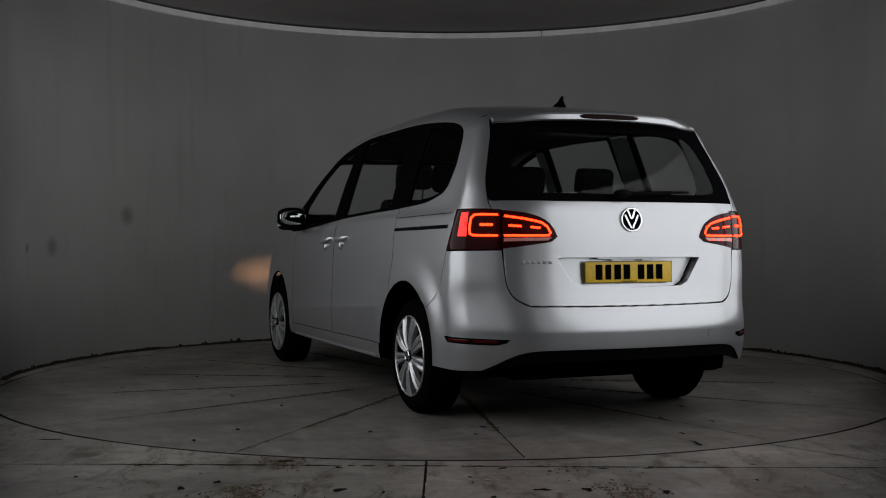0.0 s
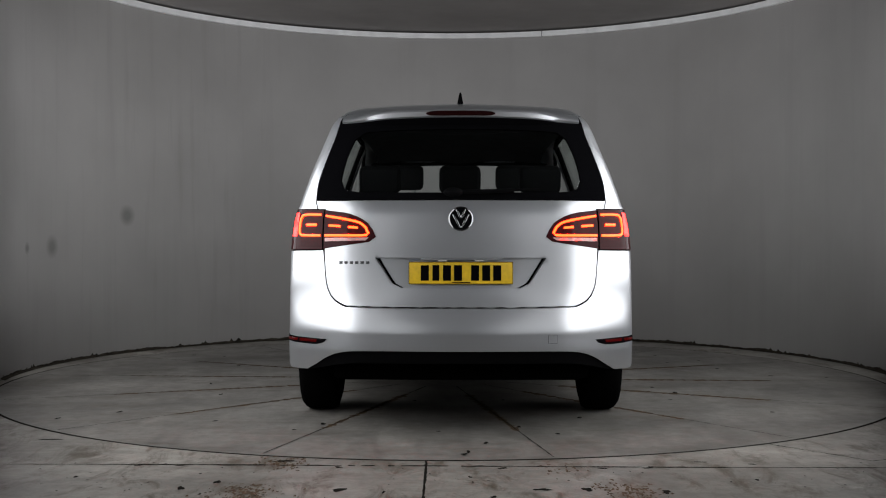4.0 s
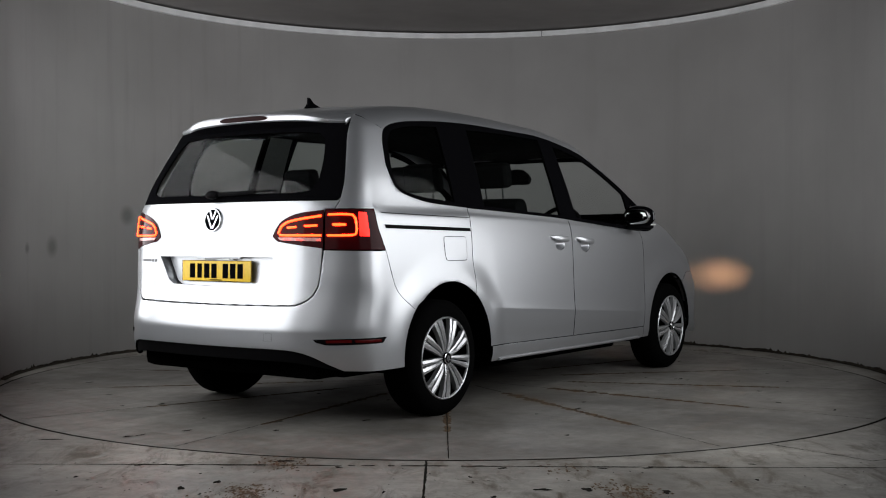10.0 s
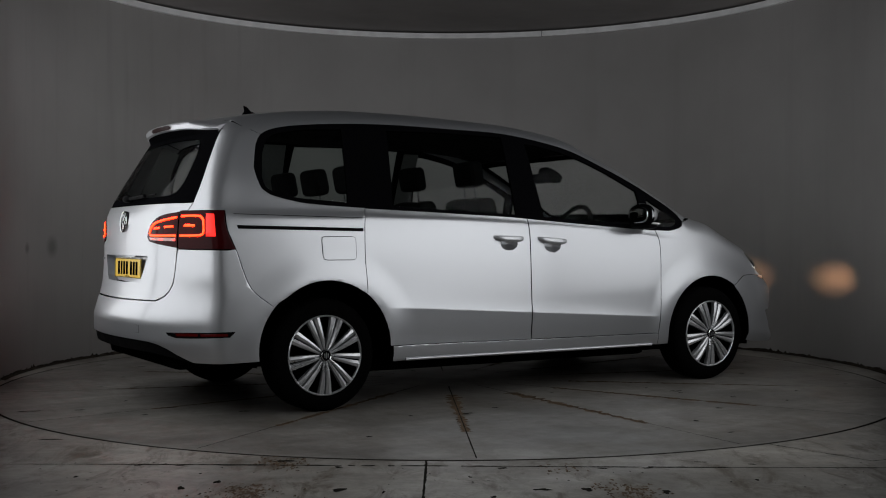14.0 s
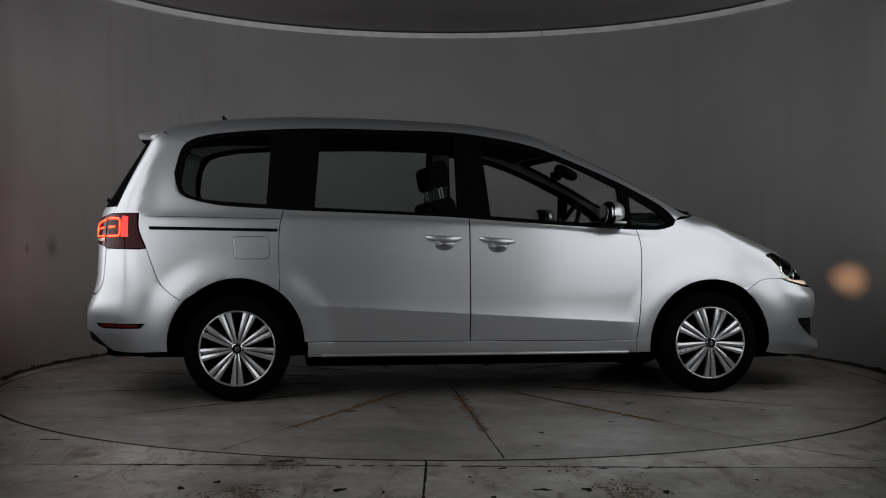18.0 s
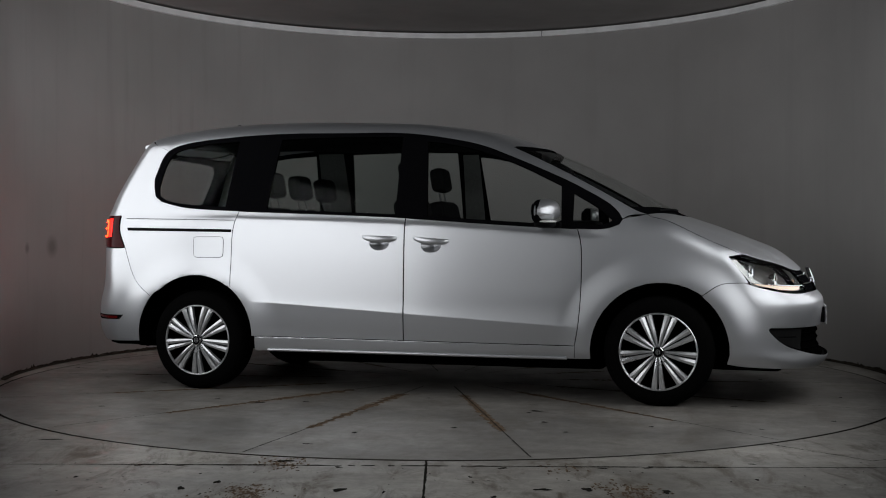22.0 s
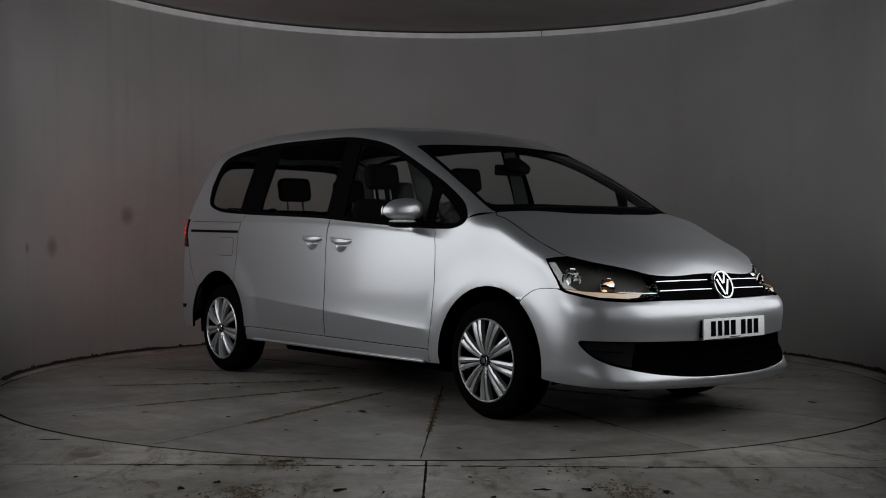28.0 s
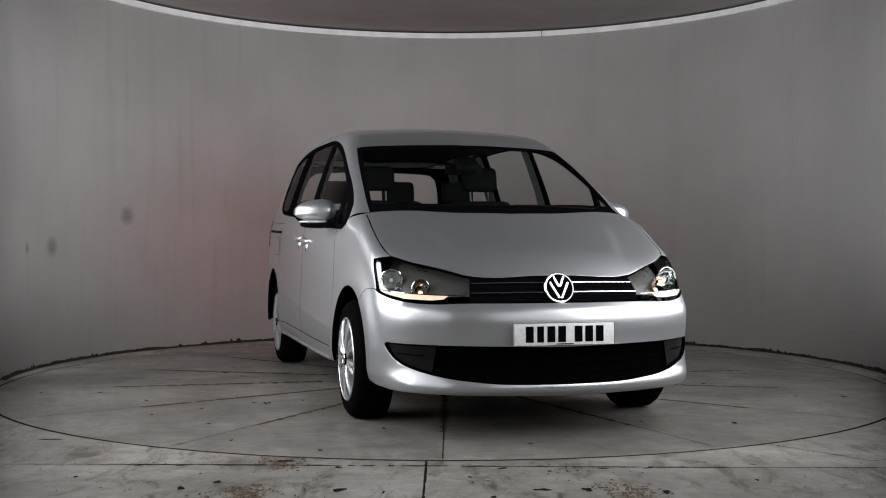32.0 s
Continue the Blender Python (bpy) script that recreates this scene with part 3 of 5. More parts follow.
        # window band
        panes = [("quarter_window", [[(-1.79, 1.30), (-1.775, 1.25), (-1.73, 1.222), (-1.6, 1.195), (-1.29, 1.172)], [(-1.29, 1.172), (-1.26, 1.60)],
                                     [(-1.26, 1.60), (-1.5, 1.585), (-1.66, 1.555), (-1.72, 1.525), (-1.765, 1.45), (-1.79, 1.30)]]),
                 ("rear_door_window", [[(-1.0, 1.155), (-0.14, 1.118)], [(-0.14, 1.118), (-0.14, 1.605)], [(-0.14, 1.605), (-0.55, 1.612), (-0.96, 1.606)], [(-0.96, 1.606), (-1.0, 1.155)]]),
                 ("front_door_window", [[(0.07, 1.105), (0.89, 1.05)], [(0.89, 1.05), (0.88, 1.285)], [(0.88, 1.285), (0.6, 1.42), (0.35, 1.51), (0.12, 1.56), (0.03, 1.57)], [(0.03, 1.57), (0.07, 1.105)]]),
                 ("front_corner_window", [[(0.96, 1.055), (1.13, 1.05), (1.19, 1.075)], [(1.19, 1.075), (1.1, 1.15), (0.96, 1.235)], [(0.96, 1.235), (0.96, 1.055)]])]
        band = panel("window_surround", [DLO_BOT, DLO_TOP], "right", GLOSSBLACK, CAR, mirror=mirror, off=-0.003, holes=[p for _, p in panes], gap=0.001, depth=0.015)
        for nm, p in panes:
            w = panel(nm, p, "right", GLASS if "front" not in nm else CLEAR, band, "tinted side window" if "front" not in nm else "", mirror=mirror, off=-0.006, gap=-0.001, depth=0)
        # head lamp
        lamp = panel("headlamp_housing", [[(-51.6, 0.864), (-44, 0.862), (-33, 0.826), (-22.8, 0.788)], [(-22.8, 0.785), (-22.3, 0.66)], [(-22.3, 0.66), (-30, 0.655), (-38, 0.665), (-46, 0.70), (-48.5, 0.76), (-51.6, 0.864)]],
                     "front", LAMPGREY, CAR, mirror=mirror, off=-0.10, gap=0.002, depth=-0.035, every=0.02)
        panel("headlamp_lens", [[(-51.6, 0.864), (-44, 0.862), (-33, 0.826), (-22.8, 0.788)], [(-22.8, 0.785), (-22.3, 0.66)], [(-22.3, 0.66), (-30, 0.655), (-38, 0.665), (-46, 0.70), (-48.5, 0.76), (-51.6, 0.864)]],
              "front", CLEAR, CAR, mirror=mirror, off=0.0, gap=0.002, depth=0.0).visible_shadow = False
        # rear lamp
        panel("outer_tail_lamp", [[(-34.0, 1.113), (-45.6, 1.118)], LAMP_OUT, [(-48.6, 0.908), (-33.95, 0.911)], [(-33.95, 0.911), (-34.0, 1.113)]], "rear", REDGLASS, CAR, "dark red tail lamp", mirror=mirror, off=0.004, gap=0.0015)
        # hidden sheet added to keep the strips' red glow out of the cabin
        panel("tail_lamp_light_stop", [[(-20.0, 1.10), (-46.5, 1.125)], [(-46.5, 1.125), (-49.0, 0.90)], [(-49.0, 0.90), (-20.0, 0.90)], [(-20.0, 0.90), (-20.0, 1.10)]], "rear", LINER_AND_SHADE, CAR, mirror=mirror, off=-0.022, gap=0, depth=0, tilt=0, grid=0.1)
        panel("inner_tail_lamp", [[(-33.72, 1.112), (-27, 1.092), (-22.5, 1.045), (-20.6, 0.975)], [(-20.6, 0.975), (-22, 0.95), (-33.65, 0.914)], [(-33.65, 0.914), (-33.72, 1.112)]], "rear", REDGLASS, CAR, "dark red tail lamp", mirror=mirror, off=0.004, gap=0.0015)
        panel("bumper_reflector", [[(-48.8, 0.470), (-31.5, 0.464)], [(-31.5, 0.464), (-34.3, 0.436), (-47.6, 0.440)], [(-47.6, 0.440), (-48.8, 0.470)]], "rear", GLOSSBLACK, CAR, "narrow dark reflector strip with red insets", mirror=mirror, off=0.003, gap=0, depth=0.012)
        for c0, c1 in ((-40.2, -34.3), (-47.2, -40.8)):
            panel("reflector_inset", [[(c0, 0.461), (c1, 0.460)], [(c1, 0.460), (c1 - 0.3, 0.446)], [(c1 - 0.3, 0.446), (c0, 0.447)], [(c0, 0.447), (c0, 0.461)]], "rear", REDLENS, CAR, mirror=mirror, off=0.005, gap=0, depth=0.004)
    # front bumper, grilles
    low = both([[(0, 0.268), (-13, 0.271), (-21, 0.284), (-28, 0.304), (-36, 0.343), (-40.3, 0.388), (-42.6, 0.435)], [(-42.6, 0.435), (-43.0, 0.45), (-42.4, 0.458)], [(-42.4, 0.458), (-20, 0.450), (0, 0.442)]])
    top = [(0, 0.655), (-22.3, 0.655), (-30, 0.65), (-38, 0.66), (-46, 0.695), (-48.5, 0.715)]
    ar = [(math.degrees(math.atan2(-0.89, x - 1.2)), z) for x, z in arc(0, 52, -8, 8)]
    panel("front_bumper", both([top, [(-48.5, 0.715), (-54.6, 0.705), (-59.9, 0.64)], [(-59.9, 0.64), ar[0]], ar, [ar[-1], (-48, 0.235), (-35, 0.222), (-21, 0.214), (0, 0.205)]]), "front", PAINT, CAR, holes=[low], grid=0.03, gap=0.0016)
    panel("lower_grille", low, "front", LINER_AND_SHADE, CAR, "black slatted lower grille", off=-0.035, gap=-0.01, depth=0)
    for mirror in (False, True):
        ins = panel("grille_insert", [[(-30.5, 0.325), (-36, 0.352), (-40.3, 0.395), (-42.4, 0.45)], [(-42.4, 0.45), (-29.5, 0.447)], [(-29.5, 0.447), (-30.5, 0.325)]], "front", INSERT, CAR, "grained black grille corner insert", mirror=mirror, off=-0.022, gap=0, depth=0.012)
        panel("slit", [[(-32.5, 0.398), (-39.5, 0.404)], [(-39.5, 0.404), (-39.8, 0.409)], [(-39.8, 0.409), (-32.5, 0.404)], [(-32.5, 0.404), (-32.5, 0.398)]], "front", LINER_AND_SHADE, ins, mirror=mirror, off=-0.0205, gap=0, depth=0, tilt=0)
    panel("upper_grille", both([[(0, 0.66), (-22.1, 0.66)], [(-22.1, 0.66), (-22.6, 0.784)], [(-22.6, 0.784), (-12, 0.792), (0, 0.795)]]), "front", GLOSSBLACK, CAR, "black grille with two chrome strips", off=-0.012, gap=0.0, depth=0.01)
    # tailgate
    REC = both([[(0, 0.868), (-20.6, 0.868)], [(-20.6, 0.868), (-16.6, 0.745), (-14.5, 0.724)], [(-14.5, 0.724), (0, 0.718)]])
    edge = [(-33.8, 1.115), (-33.3, 0.861), (-32.3, 0.721), (-30, 0.66), (-27, 0.632)]
    panel("tailgate", both([[(0, 1.158), (-20, 1.158), (-37.25, 1.158)], [(-37.25, 1.158), (-36.2, 1.117)], [(-36.2, 1.117), edge[0]], edge, [edge[-1], (-13, 0.628), (0, 0.627)]]), "rear", PAINT, CAR, grid=0.03, holes=[REC], depth=0.058, gap=0.0016)
    panel("plate_recess", REC, "rear", PAINT, CAR, off=-0.052, gap=-0.004, depth=0)
    gl = both([[(0, 1.162), (-20, 1.162), (-36.8, 1.163), (-38.0, 1.185)], [(-38.0, 1.185), (-38.9, 1.40), (-39.6, 1.57)], [(-39.6, 1.57), (-20, 1.565), (0, 1.572)]])
    gp = both([[(0, 1.198), (-20, 1.199), (-27, 1.203), (-30.3, 1.222), (-31.8, 1.265)], [(-31.8, 1.265), (-32.6, 1.38), (-32.4, 1.48)], [(-32.4, 1.48), (-30.5, 1.515), (-20, 1.53), (0, 1.536)]])
    rw = panel("rear_window", gl, "rear", GLOSSBLACK, CAR, "rear window with a black border", off=-0.003, holes=[gp], gap=0.001, depth=0.01)
    panel("pane", gp, "rear", REARGLASS, rw, off=-0.005, gap=-0.001, depth=0)
    ra = [(math.degrees(math.atan2(-0.89, -1.2 - x)), z) for x, z in arc(1, 130, 186, 8)]
    dl = [(0, 0.412), (-20, 0.411), (-27.0, 0.403), (-31.0, 0.378), (-35, 0.335), (-38.5, 0.302)]
    panel("rear_bumper", both([[(0, 0.622), (-13, 0.623), (-27.2, 0.627)], [(-27.2, 0.628), (-30.15, 0.656), (-32.45, 0.7205), (-33.45, 0.861), (-33.75, 0.908)], [(-33.75, 0.908), (-48.6, 0.903)], BUMP_SEAM,
                              [BUMP_SEAM[-1], ra[0]], ra, [ra[-1], (-46, 0.298), dl[-1]], list(reversed(dl))]), "rear", PAINT, CAR, grid=0.03, gap=0.0016)
    panel("rear_valance", both([dl, [dl[-1], (-34, 0.322), (-27, 0.348), (-20, 0.354), (0, 0.356)]]), "rear", BLACK, CAR, "black lower bumper insert", off=-0.012, gap=-0.004, depth=0.02)


body_panels()


def wheel():
    w = new("wheel")
    w.parent = CAR
    part("tyre", lathe_bm([(0.215, 0.10), (0.24, 0.108), (0.285, 0.104), (0.305, 0.088), (0.316, 0.07), (0.318, 0.0), (0.316, -0.07), (0.305, -0.09), (0.24, -0.108), (0.215, -0.1), (0.215, 0.10)], 72), RUBBER, w)
    part("brake_drum", lathe_bm([(0.01, 0.045), (0.20, 0.045), (0.205, 0.06), (0.222, 0.10)], 48), LINER_AND_SHADE, w)
    part("rim", lathe_bm([(0.214, 0.098), (0.216, 0.108), (0.2205, 0.112), (0.225, 0.108), (0.225, 0.09)], 72), ALLOY, w)
    for i in range(9):
        for s in (-1, 1):
            bm = bmesh.new()
            a = radians(-90 + 40 * i)
            rows = []
            for r, off, half, h in ((0.026, 0.0050, 0.0050, 0.110), (0.09, 0.0125, 0.0103, 0.122), (0.16, 0.0177, 0.0146, 0.120), (0.215, 0.0222, 0.0184, 0.111)):
                c = []
                for q, hh in ((-1, h - 0.030), (-0.9, h - 0.004 if s < 0 else h - 0.008), (0, h), (0.9, h - 0.008 if s < 0 else h - 0.004), (1, h - 0.030)):
                    t = s * off + q * half
                    c.append(bm.verts.new((r * math.cos(a) - t * math.sin(a), hh, r * math.sin(a) + t * math.cos(a))))
                rows.append(c)
            for u, v in zip(rows, rows[1:]):
                for k in range(4):
                    bm.faces.new((u[k], u[k + 1], v[k + 1], v[k]))
            bmesh.ops.recalc_face_normals(bm, faces=bm.faces[:])
            for f in bm.faces:
                if f.normal.y < 0:
                    f.normal_flip()
            part("spoke", bm, ALLOY, w, smooth=0.5)
    part("hub_cap", lathe_bm([(0.0005, 0.122), (0.026, 0.121), (0.031, 0.116), (0.033, 0.10)], 32), GLOSSBLACK, w)
    for d in (-0.010, 0.0, 0.010):
        part("hub_bar", box_bm((0.0035, 0.003, 0.024 if d else 0.034), (d, 0.1215, 0)), ALLOY, w)
    part("hub_ring", lathe_bm([(0.026, 0.121), (0.028, 0.1235), (0.031, 0.121)], 32), CHROME, w)
    return w


W0 = wheel()
W0.matrix_basis = pose(WHEELBASE / 2, -0.782, HUB, 0, 0, 180)
for x, y, a in ((-WHEELBASE / 2, -0.782, 180), (WHEELBASE / 2, 0.782, 0), (-WHEELBASE / 2, 0.782, 0)):
    copy_thing(W0, pose(x, y, HUB, 0, 0, a))


# ---- smaller outside parts ----


def on_skin(pts, cast, off=0.0):
    """Places on the skin, moved out by off."""
    p = skin(np.array(pts, float), cast)
    return p + normal_at(p) * off


def strip(name, pts, cast, r, off, mat, parent, label="", mirror=False, n=6, every=0.02):
    """A thin bar that follows the skin."""
    sc = np.array(SCALE[cast])
    line = smooth_line([np.array(q) * sc for q in pts], False, every) + [np.array(pts[-1]) * sc]
    p = on_skin([q / sc for q in line], cast, off)
    if mirror:
        p = p * (1, -1, 1)
    return part(name, tube_bm(p, r, n), mat, parent, label, smooth=1.0)


def ball_bm(scale, at=(0, 0, 0), m=None, u=20, v=14, power=1.0):
    """A rounded lump; power below one squares it."""
    bm = bmesh.new()
    bmesh.ops.create_uvsphere(bm, u_segments=u, v_segments=v, radius=1)
    for q in bm.verts:
        c = [math.copysign(abs(k) ** power, k) for k in q.co]
        q.co = [k * s for k, s in zip(c, scale)]
    if m is not None:
        bm.transform(m)
    bmesh.ops.translate(bm, verts=bm.verts[:], vec=at)
    return bm


def join_bm(a, *others):
    """Adds meshes to the first one."""
    for o in others:
        me = bpy.data.meshes.new("scratch")
        o.to_mesh(me)
        o.free()
        a.from_mesh(me)
        bpy.data.meshes.remove(me)
    return a


def side_details(mirror):
    s = 1 if mirror else -1
    # sliding-door rail and waist line
    panel("door_rail", [[(-1.965, 1.020), (-1.222, 1.008)], [(-1.222, 1.008), (-1.222, 1.026)], [(-1.222, 1.026), (-1.972, 1.039)], [(-1.972, 1.039), (-1.965, 1.020)]], "right", BLACK, CAR,
          "black sliding-door rail", mirror=mirror, off=0.003, gap=0, depth=0.006, tilt=0)
    panel("waist_seam", [[(-1.985, 1.098), (-1.205, 1.083)], [(-1.205, 1.083), (-1.205, 1.086)], [(-1.205, 1.086), (-1.985, 1.101)], [(-1.985, 1.101), (-1.985, 1.098)]], "right", LINER_AND_SHADE, CAR,
          mirror=mirror, off=0.0015, gap=0, depth=0, tilt=0)
    for x, z, tilt in ((-0.226, 0.968, -2.0), (0.104, 0.955, -4.5)):
        y = float(on_skin([(x, z)], "right")[0][1])
        base = float(abs(y))
        bm = bmesh.new()
        rings = []
        for i in range(17):
            u = -1 + i / 8
            w = 0.019 * (1 - abs(u) ** 3 * 0.60)
            d = 0.036 * (1 - u * u) ** 0.55 + 0.002
            cx, cz = x + 0.113 * u, z + math.tan(radians(tilt)) * 0.113 * u + 0.010 * abs(u) ** 3 - 0.003
            rings.append([bm.verts.new((cx, s * (base + d + 0.011 * math.cos(a) * (1 - 0.6 * u * u) - 0.006), cz + w * math.sin(a))) for a in [2 * math.pi * k / 12 for k in range(12)]])
        for a, b in zip(rings, rings[1:]):
            for k in range(12):
                bm.faces.new((a[k], a[(k + 1) % 12], b[(k + 1) % 12], b[k]))
        bm.faces.new(rings[0]), bm.faces.new(rings[-1])
        bmesh.ops.recalc_face_normals(bm, faces=bm.faces[:])
        part("door_handle", bm, PAINT, CAR, "silver bow door handle")
        bowl_z = z - 0.032
        bm = bmesh.new()
        rows = []
        for r in (1.06, 0.92, 0.75, 0.5, 0.25, 0.02):
            c = on_skin([(x + 0.060 * r * math.cos(2 * math.pi * k / 24), bowl_z + 0.038 * r * math.sin(2 * math.pi * k / 24)) for k in range(24)], "right")
            c[:, 1] += (1 - min(1, r) ** 2) * 0.042 + 0.003
            rows.append([bm.verts.new((v[0], v[1] * -s, v[2])) for v in c])
        for u, v in zip(rows, rows[1:]):
            for k in range(24):
                bm.faces.new((u[k], u[(k + 1) % 24], v[(k + 1) % 24], v[k]))
        part("handle_bowl", bm, PAINT, CAR)
    strip("sill_edge", [(-0.96, 0.270), (0.0, 0.268), (0.93, 0.266)], "right", 0.009, 0.003, PAINT, CAR, "", mirror, 8, 0.1)
    # mirror
    m = new("wing_mirror")
    m.parent = CAR
    shell = bmesh.new()
    bmesh.ops.create_uvsphere(shell, u_segments=28, v_segments=20, radius=1)
    for q in shell.verts:
        x, y, z = q.co
        y, z = (math.copysign(abs(k) ** 0.78, k) for k in (y, z))
        x = x * 0.085 if x > 0 else x * 0.004
        out = y * s
        yy = 0.955 + 0.120 * out
        zz = z * 0.074 * (1 - 0.14 * out) * (1.0 if z > 0 else 0.72) + 0.006
        xx = x + 0.80 - 0.03 * out
        q.co = (xx, s * yy, zz + 1.117 - 0.004 * out)
    part("mirror_housing", shell, PAINT, m)
    low = ball_bm((0.062, 0.100, 0.022), (0.812, s * 0.945, 1.050), power=0.8)
    part("mirror_base", low, BLACK, m)
    sig = ball_bm((0.05, 0.085, 0.010), (0.835, s * 0.972, 1.066), power=0.8)
    part("turn_signal", sig, CLEARLENS, m, "clear indicator strip")
    part("mirror_arm", box_bm((0.07, 0.10, 0.035), (0.86, s * 0.865, 1.046), 0.012), BLACK, m)
    part("mirror_frame", ball_bm((0.034, 0.120, 0.074), (0.782, s * 0.955, 1.121), power=0.85), GLOSSBLACK, m)
    part("mirror_glass", ball_bm((0.006, 0.098, 0.053), (0.751, s * 0.955, 1.121), power=0.75), MIRROR, m, "mirror glass")
    # tail-lamp light strips
    strip("light_strip", [(-34.7, 1.086), (-38.5, 1.088), (-40.3, 1.085), (-41.0, 1.068), (-41.3, 1.01), (-41.1, 0.99), (-40.5, 0.984), (-38, 0.982), (-34.6, 0.982)], "rear", 0.006, 0.004, REDGLOW, CAR, "glowing red light strip", mirror)
    strip("light_strip", [(-35.8, 1.036), (-38.8, 1.036)], "rear", 0.007, 0.004, REDGLOW, CAR, "glowing red light strip", mirror)
    strip("light_strip", [(-33.2, 1.080), (-28, 1.063), (-24.5, 1.045), (-23.2, 1.025), (-22.4, 0.992), (-22.9, 0.984), (-24, 0.982), (-33.2, 0.982)], "rear", 0.006, 0.004, REDGLOW, CAR, "glowing red light strip", mirror)
    strip("light_strip", [(-29.2, 1.028), (-32.2, 1.032)], "rear", 0.006, 0.004, REDGLOW, CAR, "glowing red light strip", mirror)
    strip("light_strip", [(-24.9, 1.020), (-27.2, 1.024)], "rear", 0.006, 0.004, REDGLOW, CAR, "glowing red light strip", mirror)
    panel("reversing_lamp", [[(-22.2, 0.972), (-33.2, 0.970)], [(-33.2, 0.970), (-33.2, 0.952)], [(-33.2, 0.952), (-23.0, 0.957)], [(-23.0, 0.957), (-22.2, 0.972)]], "rear", PINKLENS, CAR, "pale reversing lamp", mirror=mirror, off=0.0065, gap=0, depth=0.002, tilt=0)
    panel("side_glow", [[(-41.7, 1.100), (-43.6, 1.098)], [(-43.6, 1.098), (-44.4, 0.978)], [(-44.4, 0.978), (-42.0, 0.978)], [(-42.0, 0.978), (-41.7, 1.100)]], "rear", REDSOFT, CAR, "lit red lens", mirror=mirror, off=0.0065, gap=0, depth=0.002, tilt=0)
    # headlamp innards
    def bowl(turn_, z, r, name, lit):
        c = on_skin([(turn_, z)], "front", -0.052)[0]
        face = Matrix.Translation((c[0], c[1] * -s, c[2])) @ Vector((1, 0.20 * s, 0.02)).to_track_quat("Z", "Y").to_matrix().to_4x4()
        b = lathe_bm([(r, 0.012), (r * 1.06, 0.010), (r * 1.06, 0.004), (r, 0.0), (r * 0.85, -0.022), (r * 0.5, -0.038), (0.0102 if lit else 0.006, -0.044)], 32, "z")
        b.transform(face)
        part(name, b, CHROME, CAR, "chrome lamp reflector")
        q = ball_bm((0.011, 0.011, 0.014), (0, -0.024 if lit else 0, -0.020))
        q.transform(face)
        part("bulb", q, AMBER if lit else CLEARLENS, CAR, "glowing warm bulb" if lit else "")
    def beam(turn_, z):
        c = on_skin([(turn_, z)], "front", -0.048)[0]
        aim = Vector((1, -0.075 * s, -0.066))
        face = Matrix.Translation((c[0], c[1] * -s, c[2])) @ aim.to_track_quat("Z", "Y").to_matrix().to_4x4()
        b = lathe_bm([(0.0090, 0.010), (0.0075, 0.010), (0.0075, -0.028), (0.0005, -0.0285), (0.0005, -0.031), (0.0090, -0.031), (0.0090, 0.010)], 24, "z")
        b.transform(face @ Matrix.Diagonal((1.05, 0.46, 1, 1)))
        part("beam_barrel", b, LINER_AND_SHADE, CAR)
        d = lathe_bm([(0.0005, -0.027), (0.0055, -0.027)], 24, "z")
        for f in d.faces:
            if f.normal.z < 0:
                f.normal_flip()
        d.transform(face @ Matrix.Diagonal((1.05, 0.46, 1, 1)))
        part("beam_source", d, BEAM, CAR, "lit headlamp filament disc")
    beam(-35.2, 0.757)
    bowl(-45.0, 0.785, 0.054, "main_beam", False)
    bowl(-35.2, 0.757, 0.043, "dipped_beam", True)
    panel("light_guide", [[(-50.9, 0.846), (-48.2, 0.766), (-46.6, 0.716)], [(-46.6, 0.716), (-43.0, 0.706)], [(-43.0, 0.706), (-45.4, 0.733), (-46.6, 0.778), (-49.0, 0.846)], [(-49.0, 0.846), (-50.9, 0.846)]],
          "front", CLEARLENS, CAR, "pale ribbed light guide", mirror=mirror, off=-0.014, gap=0, depth=0.006)
    panel("indicator_lens", [[(-46.2, 0.711), (-40, 0.700), (-31, 0.694), (-27.0, 0.691)], [(-27.0, 0.691), (-28.2, 0.672)], [(-28.2, 0.672), (-31, 0.667), (-38, 0.673)], [(-38, 0.673), (-45, 0.701), (-46.2, 0.711)]], "front", AMBERSOFT, CAR, "amber-lit indicator lens", mirror=mirror, off=-0.008, gap=0, depth=0.004)
    strip("lamp_trim", [(-42, 0.706), (-32, 0.697), (-27, 0.694), (-23.2, 0.692)], "front", 0.003, -0.006, CHROME, CAR, "", mirror)


CLEARLENS = plain("clear_lamp_plastic", (0.75, 0.75, 0.73), 0.12, Coat_Weight=1.0)
PINKLENS = plain("pale_lamp_plastic", (0.55, 0.30, 0.28), 0.2, Coat_Weight=0.6)
BADGE = plain("badge_metal", (0.16, 0.16, 0.165), 0.35, 1.0)
MIRROR = plain("mirror_silver", (0.45, 0.46, 0.46), 0.02, 1.0)
AMBERSOFT = glow("warm_lit_plastic", (1.0, 0.52, 0.28), 0.62, (0.8, 0.7, 0.6))
BEAM = glow("headlamp_beam", (1.0, 0.52, 0.26), 300000.0, (0.9, 0.8, 0.7))
for flip in (False, True):
    side_details(flip)

